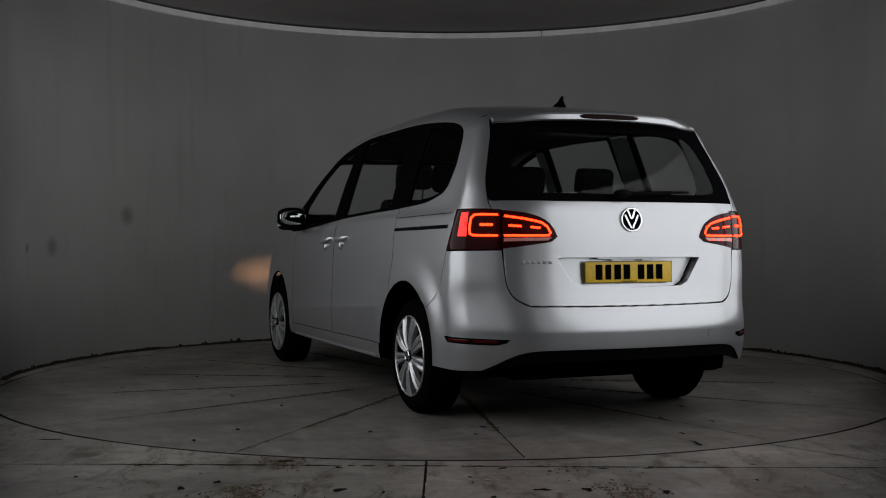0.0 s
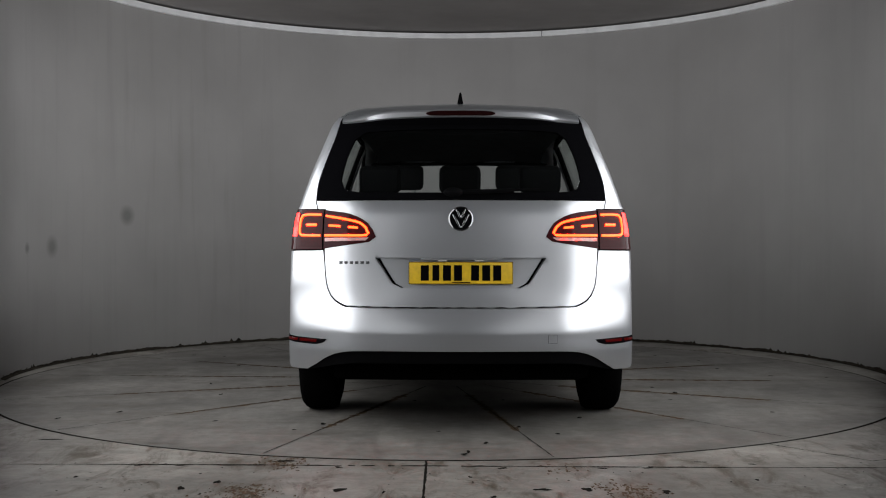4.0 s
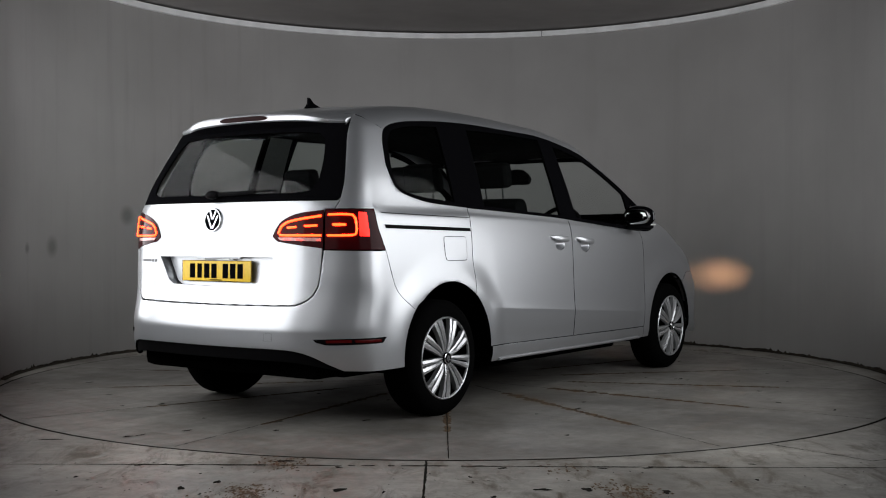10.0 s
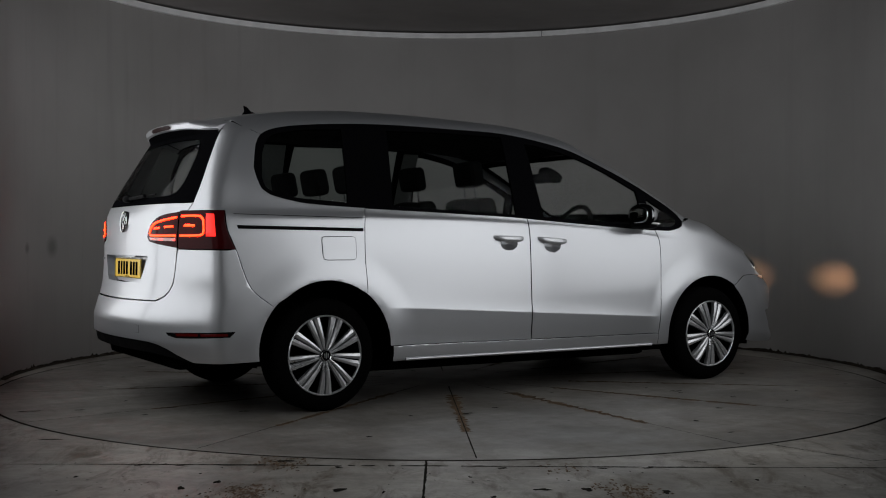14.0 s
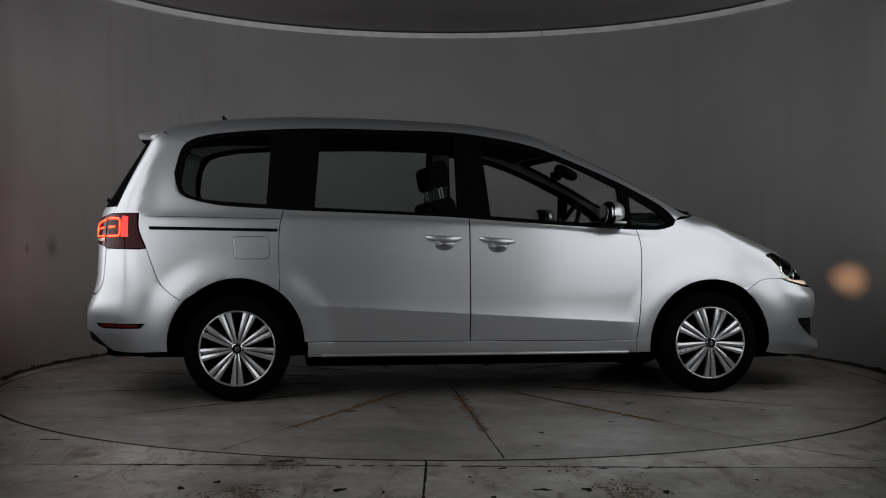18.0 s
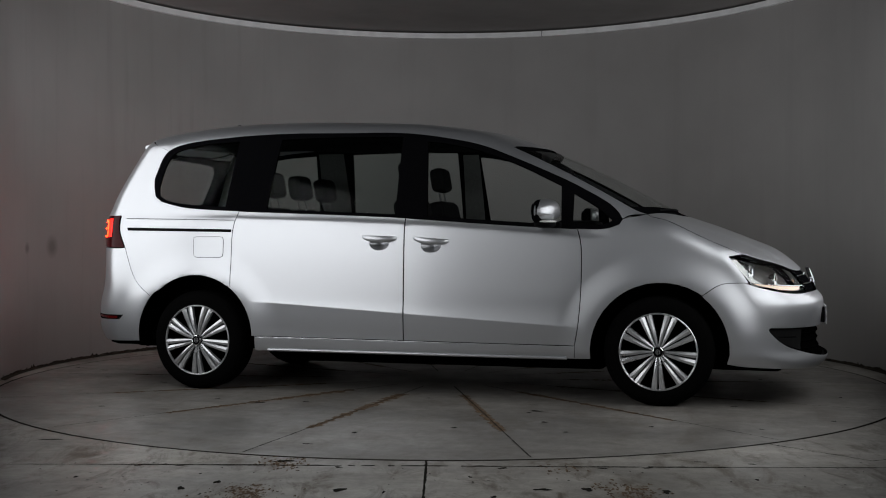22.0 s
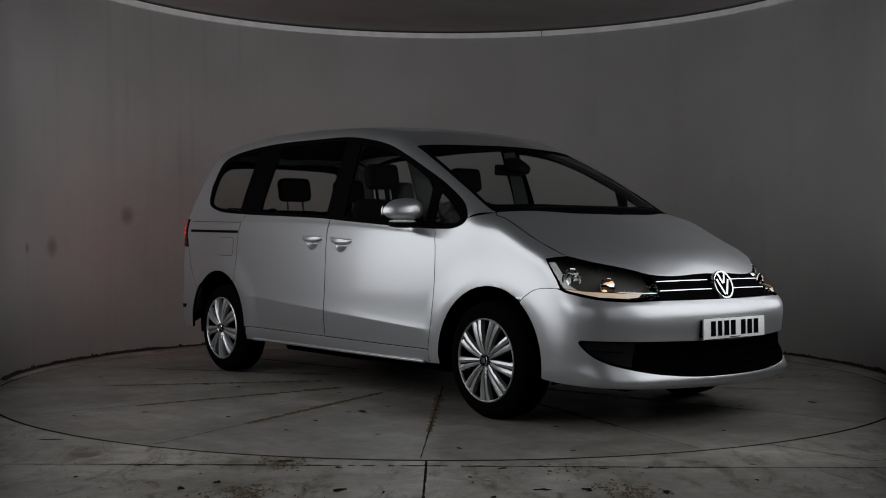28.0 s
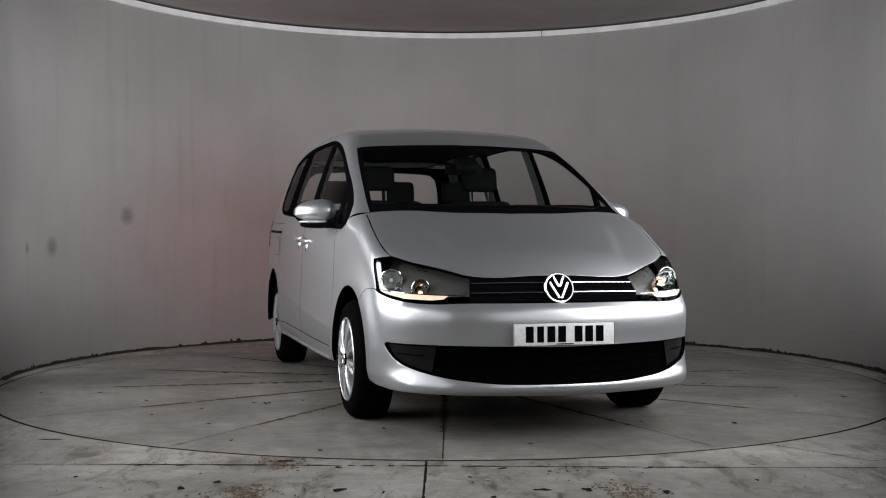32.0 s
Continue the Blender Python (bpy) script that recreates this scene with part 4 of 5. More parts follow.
# fuel flap on the right side only
FLAP = [[(-1.462, 0.978), (-1.30, 0.978)], [(-1.30, 0.978), (-1.278, 0.974), (-1.272, 0.955)], [(-1.272, 0.955), (-1.272, 0.872)], [(-1.272, 0.872), (-1.277, 0.852), (-1.297, 0.847)],
        [(-1.297, 0.847), (-1.452, 0.847)], [(-1.452, 0.847), (-1.472, 0.852), (-1.478, 0.872)], [(-1.478, 0.872), (-1.482, 0.955)], [(-1.482, 0.955), (-1.48, 0.973), (-1.462, 0.978)]]
panel("fuel_flap_seam", FLAP, "right", LINER_AND_SHADE, CAR, off=0.001, gap=-0.002, depth=0, tilt=0, grid=0.03, every=0.015)
panel("fuel_flap", FLAP, "right", PAINT, CAR, off=0.0022, gap=0.001, depth=0.001, tilt=0.3, grid=0.03, every=0.015)


def spoiler():
    bm = bmesh.new()
    rows = []
    end = abs(float(skin([(-39.2, 1.585)], "rear")[0][1])) - 0.002
    for y in np.linspace(-end, end, 45):
        a = abs(y)
        c = float(step(0.30, end, np.array(a))) ** 2
        turn_y = math.degrees(math.atan2(y, 0.80))
        top = skin([(-1.90, y), (-1.95, y)], "top")
        g = skin([(turn_y, 1.556), (turn_y, 1.585 - 0.012 * c)], "rear")
        k = 1 - c
        tip = (-2.115 + 0.20 * a * a) * k + (float(g[1][0]) - 0.006) * c
        zt = (1.632 - 0.055 * a * a) * k + 1.588 * c
        z0, z1 = float(top[0][2]) + 0.001, float(top[1][2]) + 0.001
        q = [(-1.90, z0), (-1.95, z1), (tip + 0.045 * k + 0.012, zt + 0.010 * k + 0.006), (tip + 0.006, zt), (tip, zt - 0.010), (tip + 0.006, zt - 0.014 - 0.020 * k),
             (tip + 0.010 + 0.010 * k, zt - 0.018 - 0.022 * k), (float(g[0][0]) + 0.004, 1.556)]
        rows.append([bm.verts.new((x, y, z)) for x, z in q])
    for a, b in zip(rows, rows[1:]):
        for k in range(len(a) - 1):
            bm.faces.new((a[k], a[k + 1], b[k + 1], b[k])).material_index = 1 if k == len(a) - 2 else 0
    bm.faces.new(rows[0]), bm.faces.new(rows[-1])
    bmesh.ops.recalc_face_normals(bm, faces=bm.faces[:])
    part("roof_spoiler", bm, PAINT, CAR, smooth=0.7).data.materials.append(GLOSSBLACK)
    bm = bmesh.new()
    rows = []
    for y in np.linspace(-0.178, 0.178, 17):
        a = abs(y)
        tip = -2.115 + 0.20 * a * a
        zt = 1.632 - 0.055 * a * a
        k = math.sqrt(max(0.0, 1 - (a / 0.18) ** 8))
        rows.append([bm.verts.new((tip - 0.003, y, zt - 0.020 + 0.0125 * k)), bm.verts.new((tip - 0.004, y, zt - 0.020)), bm.verts.new((tip + 0.002, y, zt - 0.020 - 0.013 * k))])
    for a, b in zip(rows, rows[1:]):
        bm.faces.new((a[0], a[1], b[1], b[0])), bm.faces.new((a[1], a[2], b[2], b[1]))
    part("high_brake_lamp", bm, DARKRED, CAR, "dark red brake lamp")


spoiler()


def plate(name, c, w, h, normal, mat, parent):
    """A number plate whose characters are plain dark bars."""
    pl = new(name)
    pl.parent = parent
    pl.matrix_basis = Matrix.Translation(c) @ Vector(normal).to_track_quat("Z", "Y").to_matrix().to_4x4()
    part("backing", box_bm((w, h, 0.004), (0, 0, 0.002), 0.0015), mat, pl)
    x = -0.192
    for i in range(7):
        part("character_bar", box_bm((0.040 if i != 1 else 0.034, 0.077, 0.0012), (x + 0.013, 0, 0.0046)), GLOSSBLACK, pl)
        x += 0.055 + (0.03 if i == 3 else 0)
    part("maker_bar", box_bm((0.09, 0.005, 0.001), (0.0, -h / 2 + 0.008, 0.0046)), GLOSSBLACK, pl)
    bm = bmesh.new()
    for a, b in (((-w / 2, -h / 2), (w / 2, -h / 2)), ((w / 2, -h / 2), (w / 2, h / 2)), ((w / 2, h / 2), (-w / 2, h / 2)), ((-w / 2, h / 2), (-w / 2, -h / 2))):
        bm = join_bm(bm, tube_bm([(a[0] * 0.994, a[1] * 0.975, 0.004), (b[0] * 0.994, b[1] * 0.975, 0.004)], 0.0012, 6))
    part("border", bm, GLOSSBLACK, pl)


plate("rear_number_plate", (-2.306, 0, 0.795), 0.520, 0.111, (-1, 0, 0.02), YELLOW, CAR)
FP = on_skin([(0.0, 0.505)], "front")[0]
plate("front_number_plate", (float(FP[0]) + 0.007, 0, 0.507), 0.520, 0.111, (1, 0, 0.02), WHITE, CAR)
part("plate_holder", box_bm((0.03, 0.50, 0.09), (float(FP[0]) - 0.014, 0, 0.507), 0.004), BLACK, CAR)
part("gate_grip", box_bm((0.02, 0.40, 0.010), (-2.316, 0, 0.865), 0.003), PAINT, CAR)
for y in (-0.09, 0.09):
    part("plate_lamp", box_bm((0.012, 0.045, 0.008), (-2.316, y, 0.857), 0.002), CLEARLENS, CAR)


def emblem(name, c, r, normal):
    """A round chrome emblem drawn as two plain chevrons in a ring."""
    e = new(name)
    e.parent = CAR
    e.matrix_basis = Matrix.Translation(c) @ Vector(normal).to_track_quat("Z", "Y").to_matrix().to_4x4()
    part("emblem_disc", lathe_bm([(0.0005, 0.006), (r * 0.9, 0.005), (r * 0.95, 0.0), (r * 0.95, -0.012)], 40, "z"), GLOSSBLACK, e)
    part("emblem_ring", lathe_bm([(r * 0.86, 0.004), (r * 0.88, 0.009), (r * 0.96, 0.010), (r, 0.006), (r, -0.012)], 40, "z"), CHROME, e)
    for x, a, l, y in ((-0.19, 24, 0.74, 0.42), (0.19, -24, 0.74, 0.42), (-0.34, 27, 1.20, -0.16), (0.34, -27, 1.20, -0.16)):
        bm = box_bm((r * 0.15, r * l, 0.006), (0, 0, 0.006), 0.001)
        bm.transform(Matrix.Translation((x * r, y * r, 0)) @ Matrix.Rotation(radians(a), 4, "Z"))
        part("emblem_bar", bm, CHROME, e)


RB = on_skin([(0.0, 1.063)], "rear", 0.003)[0]
emblem("rear_emblem", tuple(map(float, RB)), 0.063, (-1, 0, 0.1))
FB = on_skin([(0.0, 0.722)], "front", 0.004)[0]
emblem("front_emblem", tuple(map(float, FB)), 0.077, (1, 0, 0.35))
# model badge: plain bars
for i in range(6):
    c = on_skin([(28.9 - 1.28 * i, 0.846)], "rear", 0.001)[0]
    part("badge_bar", box_bm((0.004, 0.017, 0.014), tuple(map(float, c)), 0.001), BADGE, CAR, "small chrome lettering bar")

# grille strips and lower slats
for z in (0.755, 0.708):
    for s in (-1, 1):
        strip("grille_strip", [(s * 3.6, z), (s * 12, z - 0.001), (s * 22.0, z - 0.004)], "front", 0.0042, -0.006, CHROME, CAR, "thin chrome grille strip")
for i in range(4):
    z = 0.285 + 0.042 * i
    w = (27, 34, 38.5, 40)[i]
    strip("grille_slat", [(-w, z + 0.012), (-w / 2, z), (0, z - 0.003), (w / 2, z), (w, z + 0.012)], "front", 0.005, -0.030, LINER_AND_SHADE, CAR, "black grille slat", every=0.05)
TOW = [[(-11.6, 0.475), (-9.9, 0.475)], [(-9.9, 0.475), (-9.9, 0.503)], [(-9.9, 0.503), (-11.6, 0.503)], [(-11.6, 0.503), (-11.6, 0.475)]]
panel("tow_cover_seam", TOW, "front", LINER_AND_SHADE, CAR, off=0.0008, gap=-0.0012, depth=0, tilt=0)
panel("tow_cover", TOW, "front", PAINT, CAR, off=0.0018, gap=0, depth=0.001, tilt=0)
TOWR = [[(-21.8, 0.452), (-19.8, 0.452)], [(-19.8, 0.452), (-19.8, 0.492)], [(-19.8, 0.492), (-21.8, 0.492)], [(-21.8, 0.492), (-21.8, 0.452)]]
panel("tow_cover_seam", TOWR, "rear", LINER_AND_SHADE, CAR, off=0.0008, gap=-0.0012, depth=0, tilt=0)
panel("tow_cover", TOWR, "rear", PAINT, CAR, off=0.0018, gap=0, depth=0.001, tilt=0)
# aerial, wipers
A0 = float(skin([(-1.56, 0.0)], "top")[0][2])
bm = bmesh.new()
rows = []
for x, z, w in ((-1.47, A0 + 0.002, 0.012), (-1.50, A0 + 0.012, 0.016), (-1.55, A0 + 0.030, 0.012), (-1.575, A0 + 0.058, 0.006), (-1.592, A0 + 0.062, 0.004), (-1.585, A0 + 0.03, 0.010), (-1.60, A0 + 0.006, 0.016), (-1.61, A0 - 0.002, 0.014)):
    rows.append([bm.verts.new((x, -w, z)), bm.verts.new((x, w, z))])
for a, b in zip(rows, rows[1:]):
    bm.faces.new((a[0], a[1], b[1], b[0]))
bm.faces.new([r[0] for r in rows]), bm.faces.new([r[1] for r in rows])
bmesh.ops.recalc_face_normals(bm, faces=bm.faces[:])
part("roof_aerial", bm, GLOSSBLACK, CAR, "black fin aerial", smooth=0.5)
WP = on_skin([(2.0, 1.188), (-6, 1.192), (-14, 1.198), (-20.5, 1.204)], "rear", 0.022)
part("wiper_arm", tube_bm(WP[:3], 0.011, 8), BLACK, CAR)
part("wiper_blade", tube_bm(on_skin([(-4, 1.196), (-12, 1.202), (-20.5, 1.208)], "rear", 0.012), 0.006, 8), BLACK, CAR)
part("wiper_pivot", ball_bm((0.03, 0.05, 0.024), tuple(map(float, WP[0]))), BLACK, CAR)
for y0, y1 in ((-0.54, 0.02), (0.05, 0.56)):
    pts = [(1.50 - 0.22 * y * y, y) for y in np.linspace(y0, y1, 6)]
    part("front_wiper", tube_bm(on_skin(pts, "top", 0.003), 0.006, 8), BLACK, CAR)
part("cowl", tube_bm(on_skin([(1.585 - 0.36 * y * y, y) for y in np.linspace(-0.58, 0.58, 11)], "top", -0.020), 0.014, 8), BLACK, CAR)

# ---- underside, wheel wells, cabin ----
part("underbody", box_bm((4.1, 1.30, 0.08), (0.02, 0, 0.285), 0.02), LINER_AND_SHADE, CAR)
# black boxes added below the floor to block light and deepen the under-car shade
part("shade_block_mid", box_bm((2.16, 1.20, 0.13), (0.03, 0, 0.235), 0.03), LINER_AND_SHADE, CAR)
part("shade_block_rear", box_bm((1.1, 0.9, 0.10), (-1.70, 0, 0.33), 0.03), LINER_AND_SHADE, CAR)
part("shade_block_front", box_bm((1.0, 1.1, 0.10), (1.65, 0, 0.235), 0.03), LINER_AND_SHADE, CAR)
part("engine_bay", box_bm((0.85, 1.15, 0.42), (1.62, 0, 0.47), 0.05), LINER_AND_SHADE, CAR)
part("boot_tub", box_bm((1.0, 1.3, 0.50), (-1.75, 0, 0.50), 0.05), LINER_AND_SHADE, CAR)
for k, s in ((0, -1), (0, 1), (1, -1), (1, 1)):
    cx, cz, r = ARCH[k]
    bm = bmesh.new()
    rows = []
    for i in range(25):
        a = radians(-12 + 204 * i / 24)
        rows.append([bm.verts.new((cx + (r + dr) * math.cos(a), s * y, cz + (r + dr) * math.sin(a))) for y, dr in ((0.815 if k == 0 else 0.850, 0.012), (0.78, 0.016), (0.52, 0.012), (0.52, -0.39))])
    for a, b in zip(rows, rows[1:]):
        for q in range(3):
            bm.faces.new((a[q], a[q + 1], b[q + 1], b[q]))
    part("wheel_well", bm, LINER_AND_SHADE, CAR)
for mirror in (False, True):
    panel("inner_trim", [[(-1.03, 0.28), (0.96, 0.28)], [(0.96, 0.28), (0.98, 1.0)], [(0.98, 1.0), (-0.07, 1.06), (-1.17, 1.11)], [(-1.17, 1.11), (-1.17, 0.76)], [(-1.17, 0.76), (-1.03, 0.28)]], "right", LINER_AND_SHADE, CAR, mirror=mirror, off=-0.05, gap=0, depth=0, tilt=0, grid=0.12)
    panel("rear_side_trim", [[(-1.93, 0.76), (-1.17, 0.76)], [(-1.17, 0.76), (-1.17, 1.11)], [(-1.17, 1.11), (-1.76, 1.18)], [(-1.76, 1.18), (-1.93, 1.10)], [(-1.93, 1.10), (-1.93, 0.76)]], "right", LINER_AND_SHADE, CAR, mirror=mirror, off=-0.05, gap=0, depth=0, tilt=0, grid=0.12)
    panel("rear_pillar_trim", [[(-1.80, 1.18), (-1.82, 1.36), (-1.78, 1.52)], [(-1.78, 1.52), (-1.90, 1.56)], [(-1.90, 1.56), (-2.03, 1.2)], [(-2.03, 1.2), (-1.80, 1.18)]], "right", TRIMGREY, CAR, mirror=mirror, off=-0.04, gap=0, depth=0, tilt=0, grid=0.12)
for mirror in (False, True):
    for nm, x0, x1, z0, z1 in (("door_pillar_trim", -0.115, 0.035, 1.08, 1.585), ("rear_door_pillar_trim", -1.25, -1.02, 1.14, 1.61)):
        panel(nm, [[(x0, z0), (x1, z0)], [(x1, z0), (x1 - 0.01, z1)], [(x1 - 0.01, z1), (x0 + 0.02, z1)], [(x0 + 0.02, z1), (x0, z0)]], "right", TRIMGREY, CAR, mirror=mirror, off=-0.035, gap=0, depth=0, tilt=0, grid=0.1)
panel("headliner", both([[(0.62, 0), (0.50, -0.60)], [(0.50, -0.60), (-0.2, -0.62), (-1.0, -0.62), (-1.85, -0.56)], [(-1.85, -0.56), (-1.93, 0)]], True), "top", HEADLINING, CAR, off=-0.05, gap=0, depth=0, tilt=0, grid=0.12)
part("dashboard", box_bm((0.55, 1.42, 0.36), (1.10, 0, 0.84), 0.08), BLACK, CAR)
part("instrument_hood", box_bm((0.25, 0.40, 0.09), (0.93, -0.37, 1.035), 0.035), BLACK, CAR)
part("cabin_floor", box_bm((3.0, 1.5, 0.05), (-0.5, 0, 0.33)), LINER_AND_SHADE, CAR)
part("rear_shelf", box_bm((0.35, 1.25, 0.05), (-1.98, 0, 1.02), 0.02), BLACK, CAR)


def seat(x, y, z, w, tall, lean):
    s = new("seat")
    s.parent = CAR
    s.matrix_basis = pose(x, y, z)
    part("cushion", box_bm((0.50, w, 0.16), (0.22, 0, 0.0), 0.06, seg=3), FABRIC, s)
    b = box_bm((0.14, w, tall), (0, 0, tall / 2), 0.055, seg=3)
    for v in b.verts:
        k = v.co.z / tall
        v.co.y *= 1 - 0.28 * max(0, k - 0.55) ** 1.0
    b.transform(Matrix.Rotation(radians(-lean), 4, "Y"))
    part("backrest", b, FABRIC, s)
    h = box_bm((0.10, 0.25, 0.17), (0, 0, tall + 0.155), 0.045, seg=3)
    h.transform(Matrix.Rotation(radians(-lean * 0.8), 4, "Y"))
    part("headrest", h, FABRIC, s)
    for d in (-0.065, 0.065):
        p = tube_bm([(0.005, d, tall - 0.04), (0.005, d, tall + 0.10)], 0.006, 8)
        p.transform(Matrix.Rotation(radians(-lean * 0.9), 4, "Y"))
        part("headrest_post", p, BADGE, s)
    return s


for y in (-0.37, 0.37):
    seat(-0.05, y, 0.64, 0.50, 0.60, 13)
for y in (-0.48, 0.0, 0.48):
    seat(-0.98, y, 0.64, 0.44, 0.54, 14)
ringpts = [(0.185 * math.cos(2 * math.pi * i / 32), 0.185 * math.sin(2 * math.pi * i / 32), 0) for i in range(32)]
bm = join_bm(tube_bm(ringpts, 0.016, 10, True), box_bm((0.34, 0.05, 0.03), (0, 0, -0.01), 0.01), ball_bm((0.07, 0.07, 0.03)))
bm.transform(Matrix.Translation((0.66, -0.37, 1.02)) @ Vector((-1, 0, 0.45)).to_track_quat("Z", "Y").to_matrix().to_4x4())
part("steering_wheel", bm, BLACK, CAR)
part("camera_pod", ball_bm((0.085, 0.075, 0.036), (0.75, 0, 1.425), Matrix.Rotation(radians(28), 4, "Y"), power=0.7), BLACK, CAR)
part("rear_view_mirror", box_bm((0.03, 0.24, 0.07), (0.68, 0, 1.40), 0.015), BLACK, CAR)


def blob(bm, x, y, w, h, z, seed, turn_=0.0):
    """An uneven flat patch."""
    rnd = random.Random(seed)
    n = 18
    ph = [rnd.uniform(0, 6.28) for _ in range(4)]
    vs = []
    for i in range(n):
        a = 2 * math.pi * i / n
        k = 1 + 0.22 * math.sin(2 * a + ph[0]) + 0.16 * math.sin(3 * a + ph[1]) + 0.12 * math.sin(5 * a + ph[2]) + rnd.uniform(-0.1, 0.1)
        px, py = w * k * math.cos(a), h * k * math.sin(a)
        c, s = math.cos(turn_), math.sin(turn_)
        vs.append(bm.verts.new((x + px * c - py * s, y + px * s + py * c, z)))
    bm.faces.new(vs)


def ribbon(bm, p, q, w0, w1, z, seed, n=28, rough=0.35, skip=0.0):
    """A ragged thin band from p to q."""
    rnd = random.Random(seed)
    d = Vector((q[0] - p[0], q[1] - p[1]))
    nrm = Vector((-d.y, d.x)).normalized()
    prev = None
    for i in range(n + 1):
        t = i / n
        w = (w0 + (w1 - w0) * t) * (1 + rnd.uniform(-rough, rough)) / 2
        c = Vector(p) + d * t + nrm * rnd.uniform(-0.25, 0.25) * w
        a, b = bm.verts.new((*(c + nrm * w), z)), bm.verts.new((*(c - nrm * w), z))
        if prev and rnd.random() >= skip:
            f = bm.faces.new((prev[0], prev[1], b, a))
            f.normal_update()
            if f.normal.z < 0:
                f.normal_flip()
        prev = (a, b)


def floor_marks():
    fl = bpy.data.objects["floor"]
    r = 2.945
    bm = bmesh.new()
    rows = [[bm.verts.new((q * math.cos(a), q * math.sin(a), -0.0012)) for q in (r - 0.008, r + 0.018)] for a in [2 * math.pi * i / 160 for i in range(160)]]
    for i in range(160):
        a, b = rows[i], rows[(i + 1) % 160]
        bm.faces.new((a[0], a[1], b[1], b[0]))
    part("edge_gap", bm, JOINT, fl, smooth=0)
    bm = bmesh.new()
    ribbon(bm, (-6.0, -3.03), (-1.35, -3.04), 0.010, 0.010, -0.0014, 1, 50, 0.5)
    ribbon(bm, (-1.35, -3.04), (1.2, -3.10), 0.017, 0.017, -0.0014, 2, 90, 0.6, 0.06)
    ribbon(bm, (1.2, -3.10), (6.0, -3.13), 0.010, 0.010, -0.0014, 3, 50, 0.5)
    part("floor_joint", bm, JOINT, fl, smooth=0)
    bm = bmesh.new()
    ribbon(bm, (-0.083, -2.955), (-0.080, -7.9), 0.011, 0.011, -0.0013, 4, 160, 0.4)
    part("floor_joint", bm, JOINT, fl, smooth=0)
    bm = bmesh.new()
    ribbon(bm, (1.522, -2.538), (1.86, -2.954), 0.006, 0.005, -0.0014, 5, 20, 0.5)
    ribbon(bm, (1.86, -2.954), (2.6, -2.60), 0.005, 0.005, -0.0014, 6, 20, 0.5)
    part("floor_joint", bm, JOINT, fl, smooth=0)
    spots = ((-1.025, -3.512, 0.014, 0.03), (-0.906, -3.398, 0.012, 0.03), (-0.41, -3.542, 0.026, 0.03), (0.547, -3.532, 0.022, 0.028), (0.844, -3.571, 0.016, 0.03), (0.851, -3.112, 0.02, 0.012),
             (0.242, -3.118, 0.02, 0.014), (-1.31, -3.06, 0.014, 0.012), (-0.452, -3.10, 0.018, 0.012), (-1.131, -3.062, 0.02, 0.012), (0.373, -3.532, 0.03, 0.02), (0.66, -3.12, 0.02, 0.013), (-0.236, -3.58, 0.006, 0.02),
             (0.1, -3.30, 0.008, 0.012), (1.315, -3.03, 0.016, 0.01), (1.1, -2.98, 0.03, 0.008), (-1.9, -2.431, 0.05, 0.012), (0.18, -3.66, 0.01, 0.02), (-1.5, -3.3, 0.01, 0.014), (1.25, -3.35, 0.008, 0.014), (-0.70, -2.97, 0.05, 0.02))
    for i, (x, y, w, h) in enumerate(spots):
        bm = bmesh.new()
        blob(bm, x, y, w, h, -0.0011, 50 + i)
        part("dark_stain", bm, JOINT, fl, smooth=0)
    rnd = random.Random(9)
    for cx, cy, n in ((-0.763, -3.58, 60), (0.696, -3.56, 50), (0.489, -3.13, 10), (-0.70, -3.02, 30)):
        bm = bmesh.new()
        for i in range(n * 3):
            blob(bm, cx + rnd.gauss(0, 0.06), cy + rnd.gauss(0, 0.08), rnd.uniform(0.002, 0.007), rnd.uniform(0.004, 0.018), -0.0009 + 0.000001 * i, rnd.randint(0, 9999))
        part("rust_stain", bm, RUST, fl, smooth=0)
    # rust flakes and specks on the near slab
    bm = bmesh.new()
    for i in range(90):
        blob(bm, rnd.uniform(-1.9, 1.9), rnd.uniform(-3.75, -3.0), rnd.uniform(0.002, 0.006), rnd.uniform(0.002, 0.008), -0.0007 + 0.000002 * i, i)
    tagged(part("floor_specks", bm, JOINT, fl, smooth=0), kind="stuff")
    # turntable joints
    for i in range(14):
        a = radians(-41.5 - 25.714 * i)
        c, s = math.cos(a), math.sin(a)
        bm = bmesh.new()
        ribbon(bm, (0.45 * c, 0.45 * s), (2.92 * c, 2.92 * s), 0.007, 0.005, 0.0022, 20 + i, 60, 0.4)
        part("disc_joint", bm, JOINT, TABLE, smooth=0)
        bm = bmesh.new()
        ribbon(bm, (0.85 * c, 0.85 * s), (2.22 * c, 2.22 * s), 0.070 if i in (2, 3) else 0.046, 0.040 if i in (2, 3, 1) else 0.026, 0.0012, 70 + i, 70, 0.7)
        part("rust_stain", bm, RUST, TABLE, smooth=0)
    for i in range(44):
        a, q = rnd.uniform(0, 6.28), rnd.uniform(1.0, 2.85)
        bm = bmesh.new()
        blob(bm, q * math.cos(a), q * math.sin(a), rnd.uniform(0.01, 0.03), rnd.uniform(0.008, 0.016), 0.0030, 300 + i)
        part("dark_stain", bm, JOINT, TABLE, smooth=0)


floor_marks()



# ---- movement ----
TURN = (-22.63, -11.08, 0.5, 12.11, 23.74, 35.38, 47.02, 58.67, 70.33, 81.99, 93.67, 105.36, 117.08, 128.83, 140.64, 152.5, 164.45)
OFF = (0.077, -0.0957)


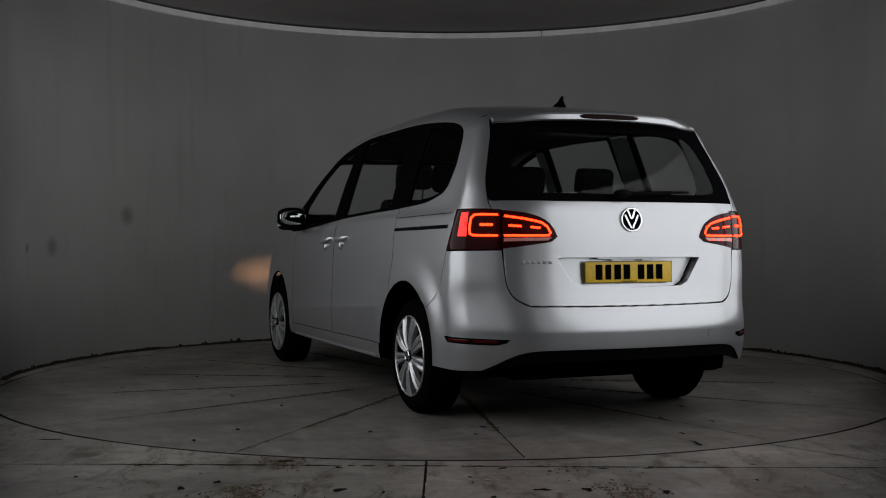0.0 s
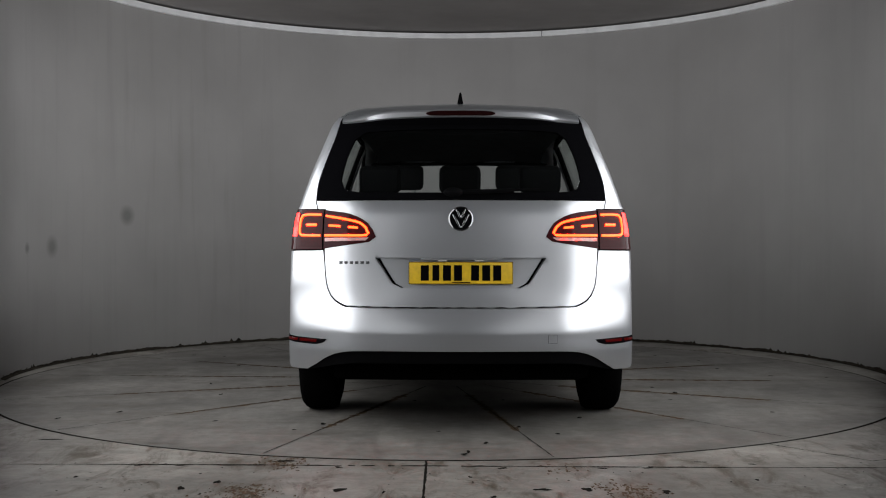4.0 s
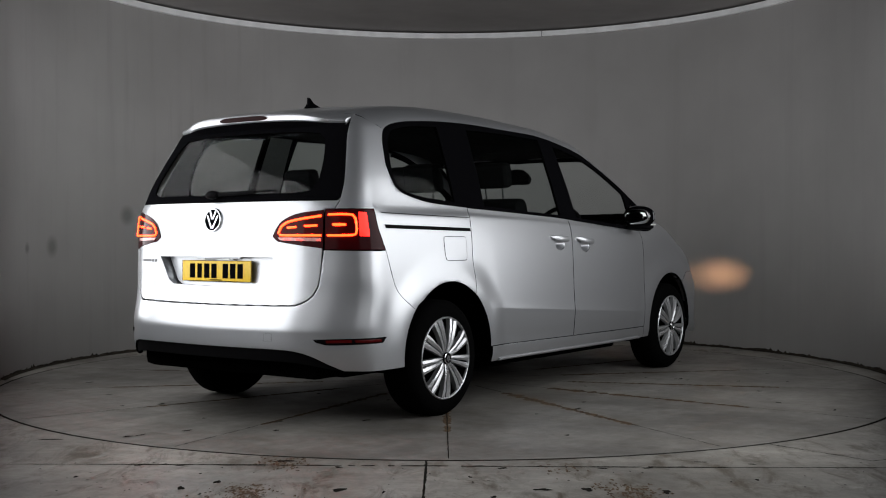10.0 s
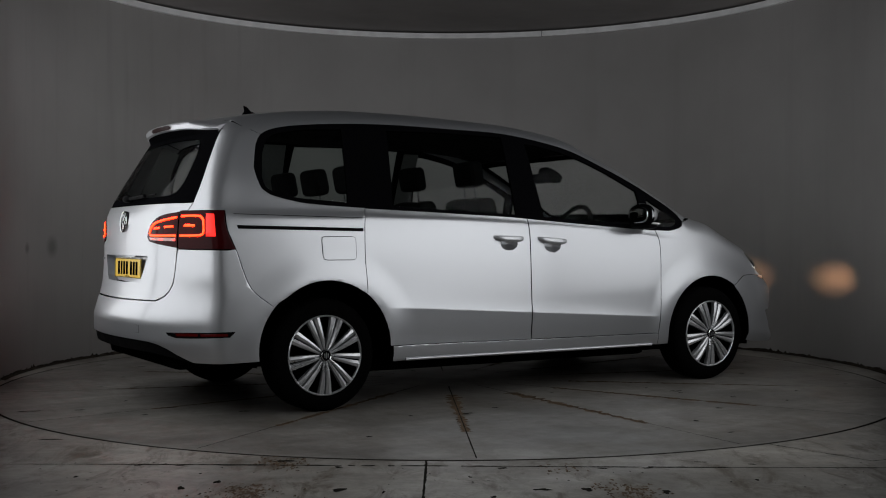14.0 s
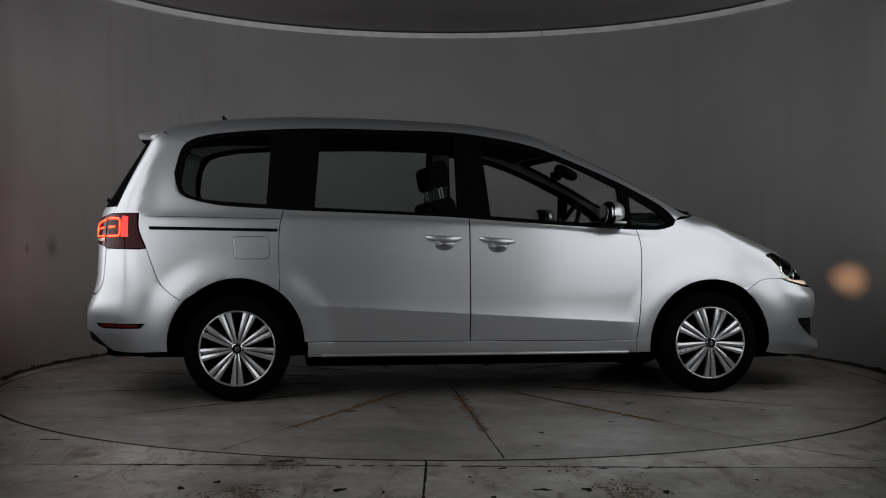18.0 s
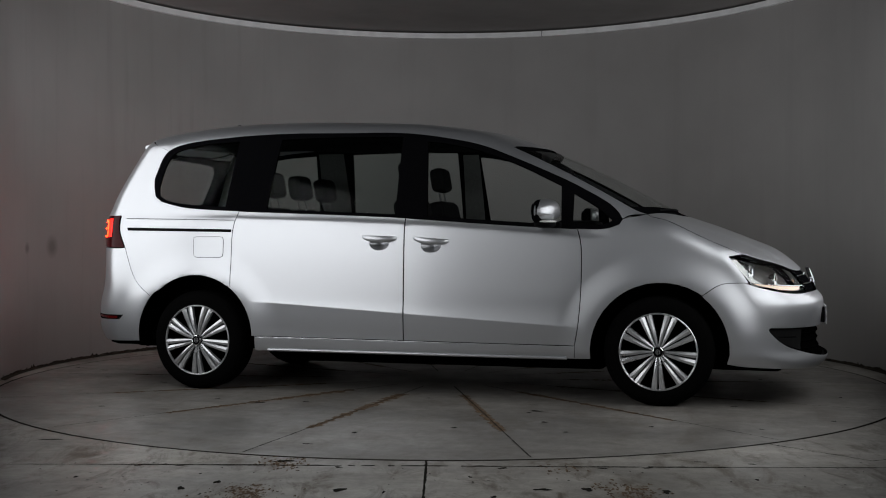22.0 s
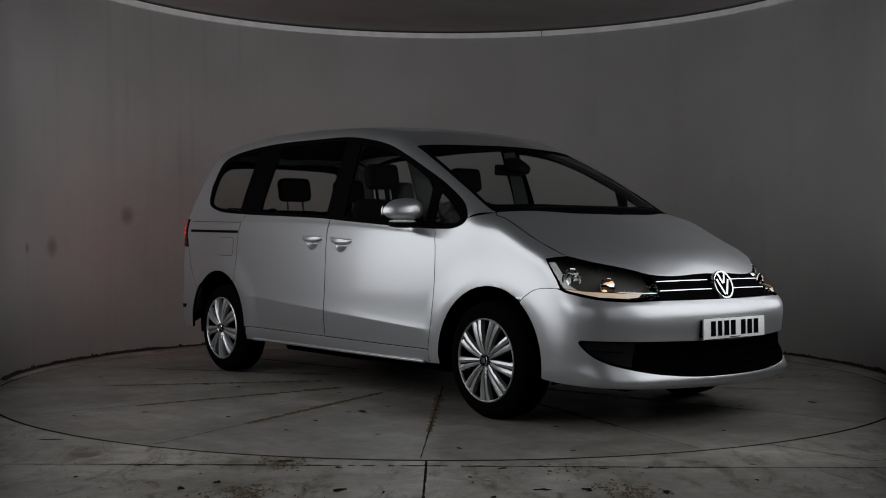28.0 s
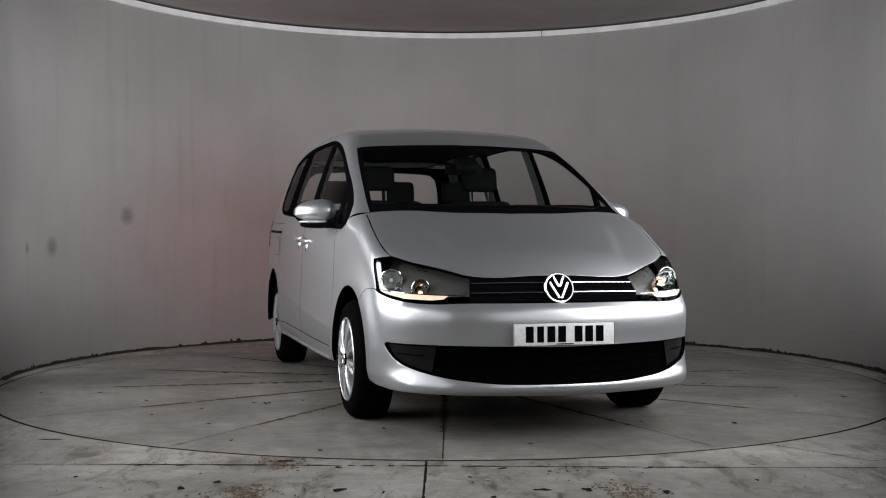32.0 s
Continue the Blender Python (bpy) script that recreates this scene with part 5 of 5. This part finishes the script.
def car_pose(a):
    s, c = math.sin(radians(a)), math.cos(radians(a))
    return pose(OFF[0] * s - OFF[1] * c, OFF[0] * c + OFF[1] * s, 0, 0, 0, 90 - a)


def motions():
    walk(CAR, [(2.0 * i, car_pose(a)) for i, a in enumerate(TURN)])
    walk(TABLE, [(2.0 * i, pose(0, 0, 0, 0, 0, 90 - a)) for i, a in enumerate(TURN)])


motions()
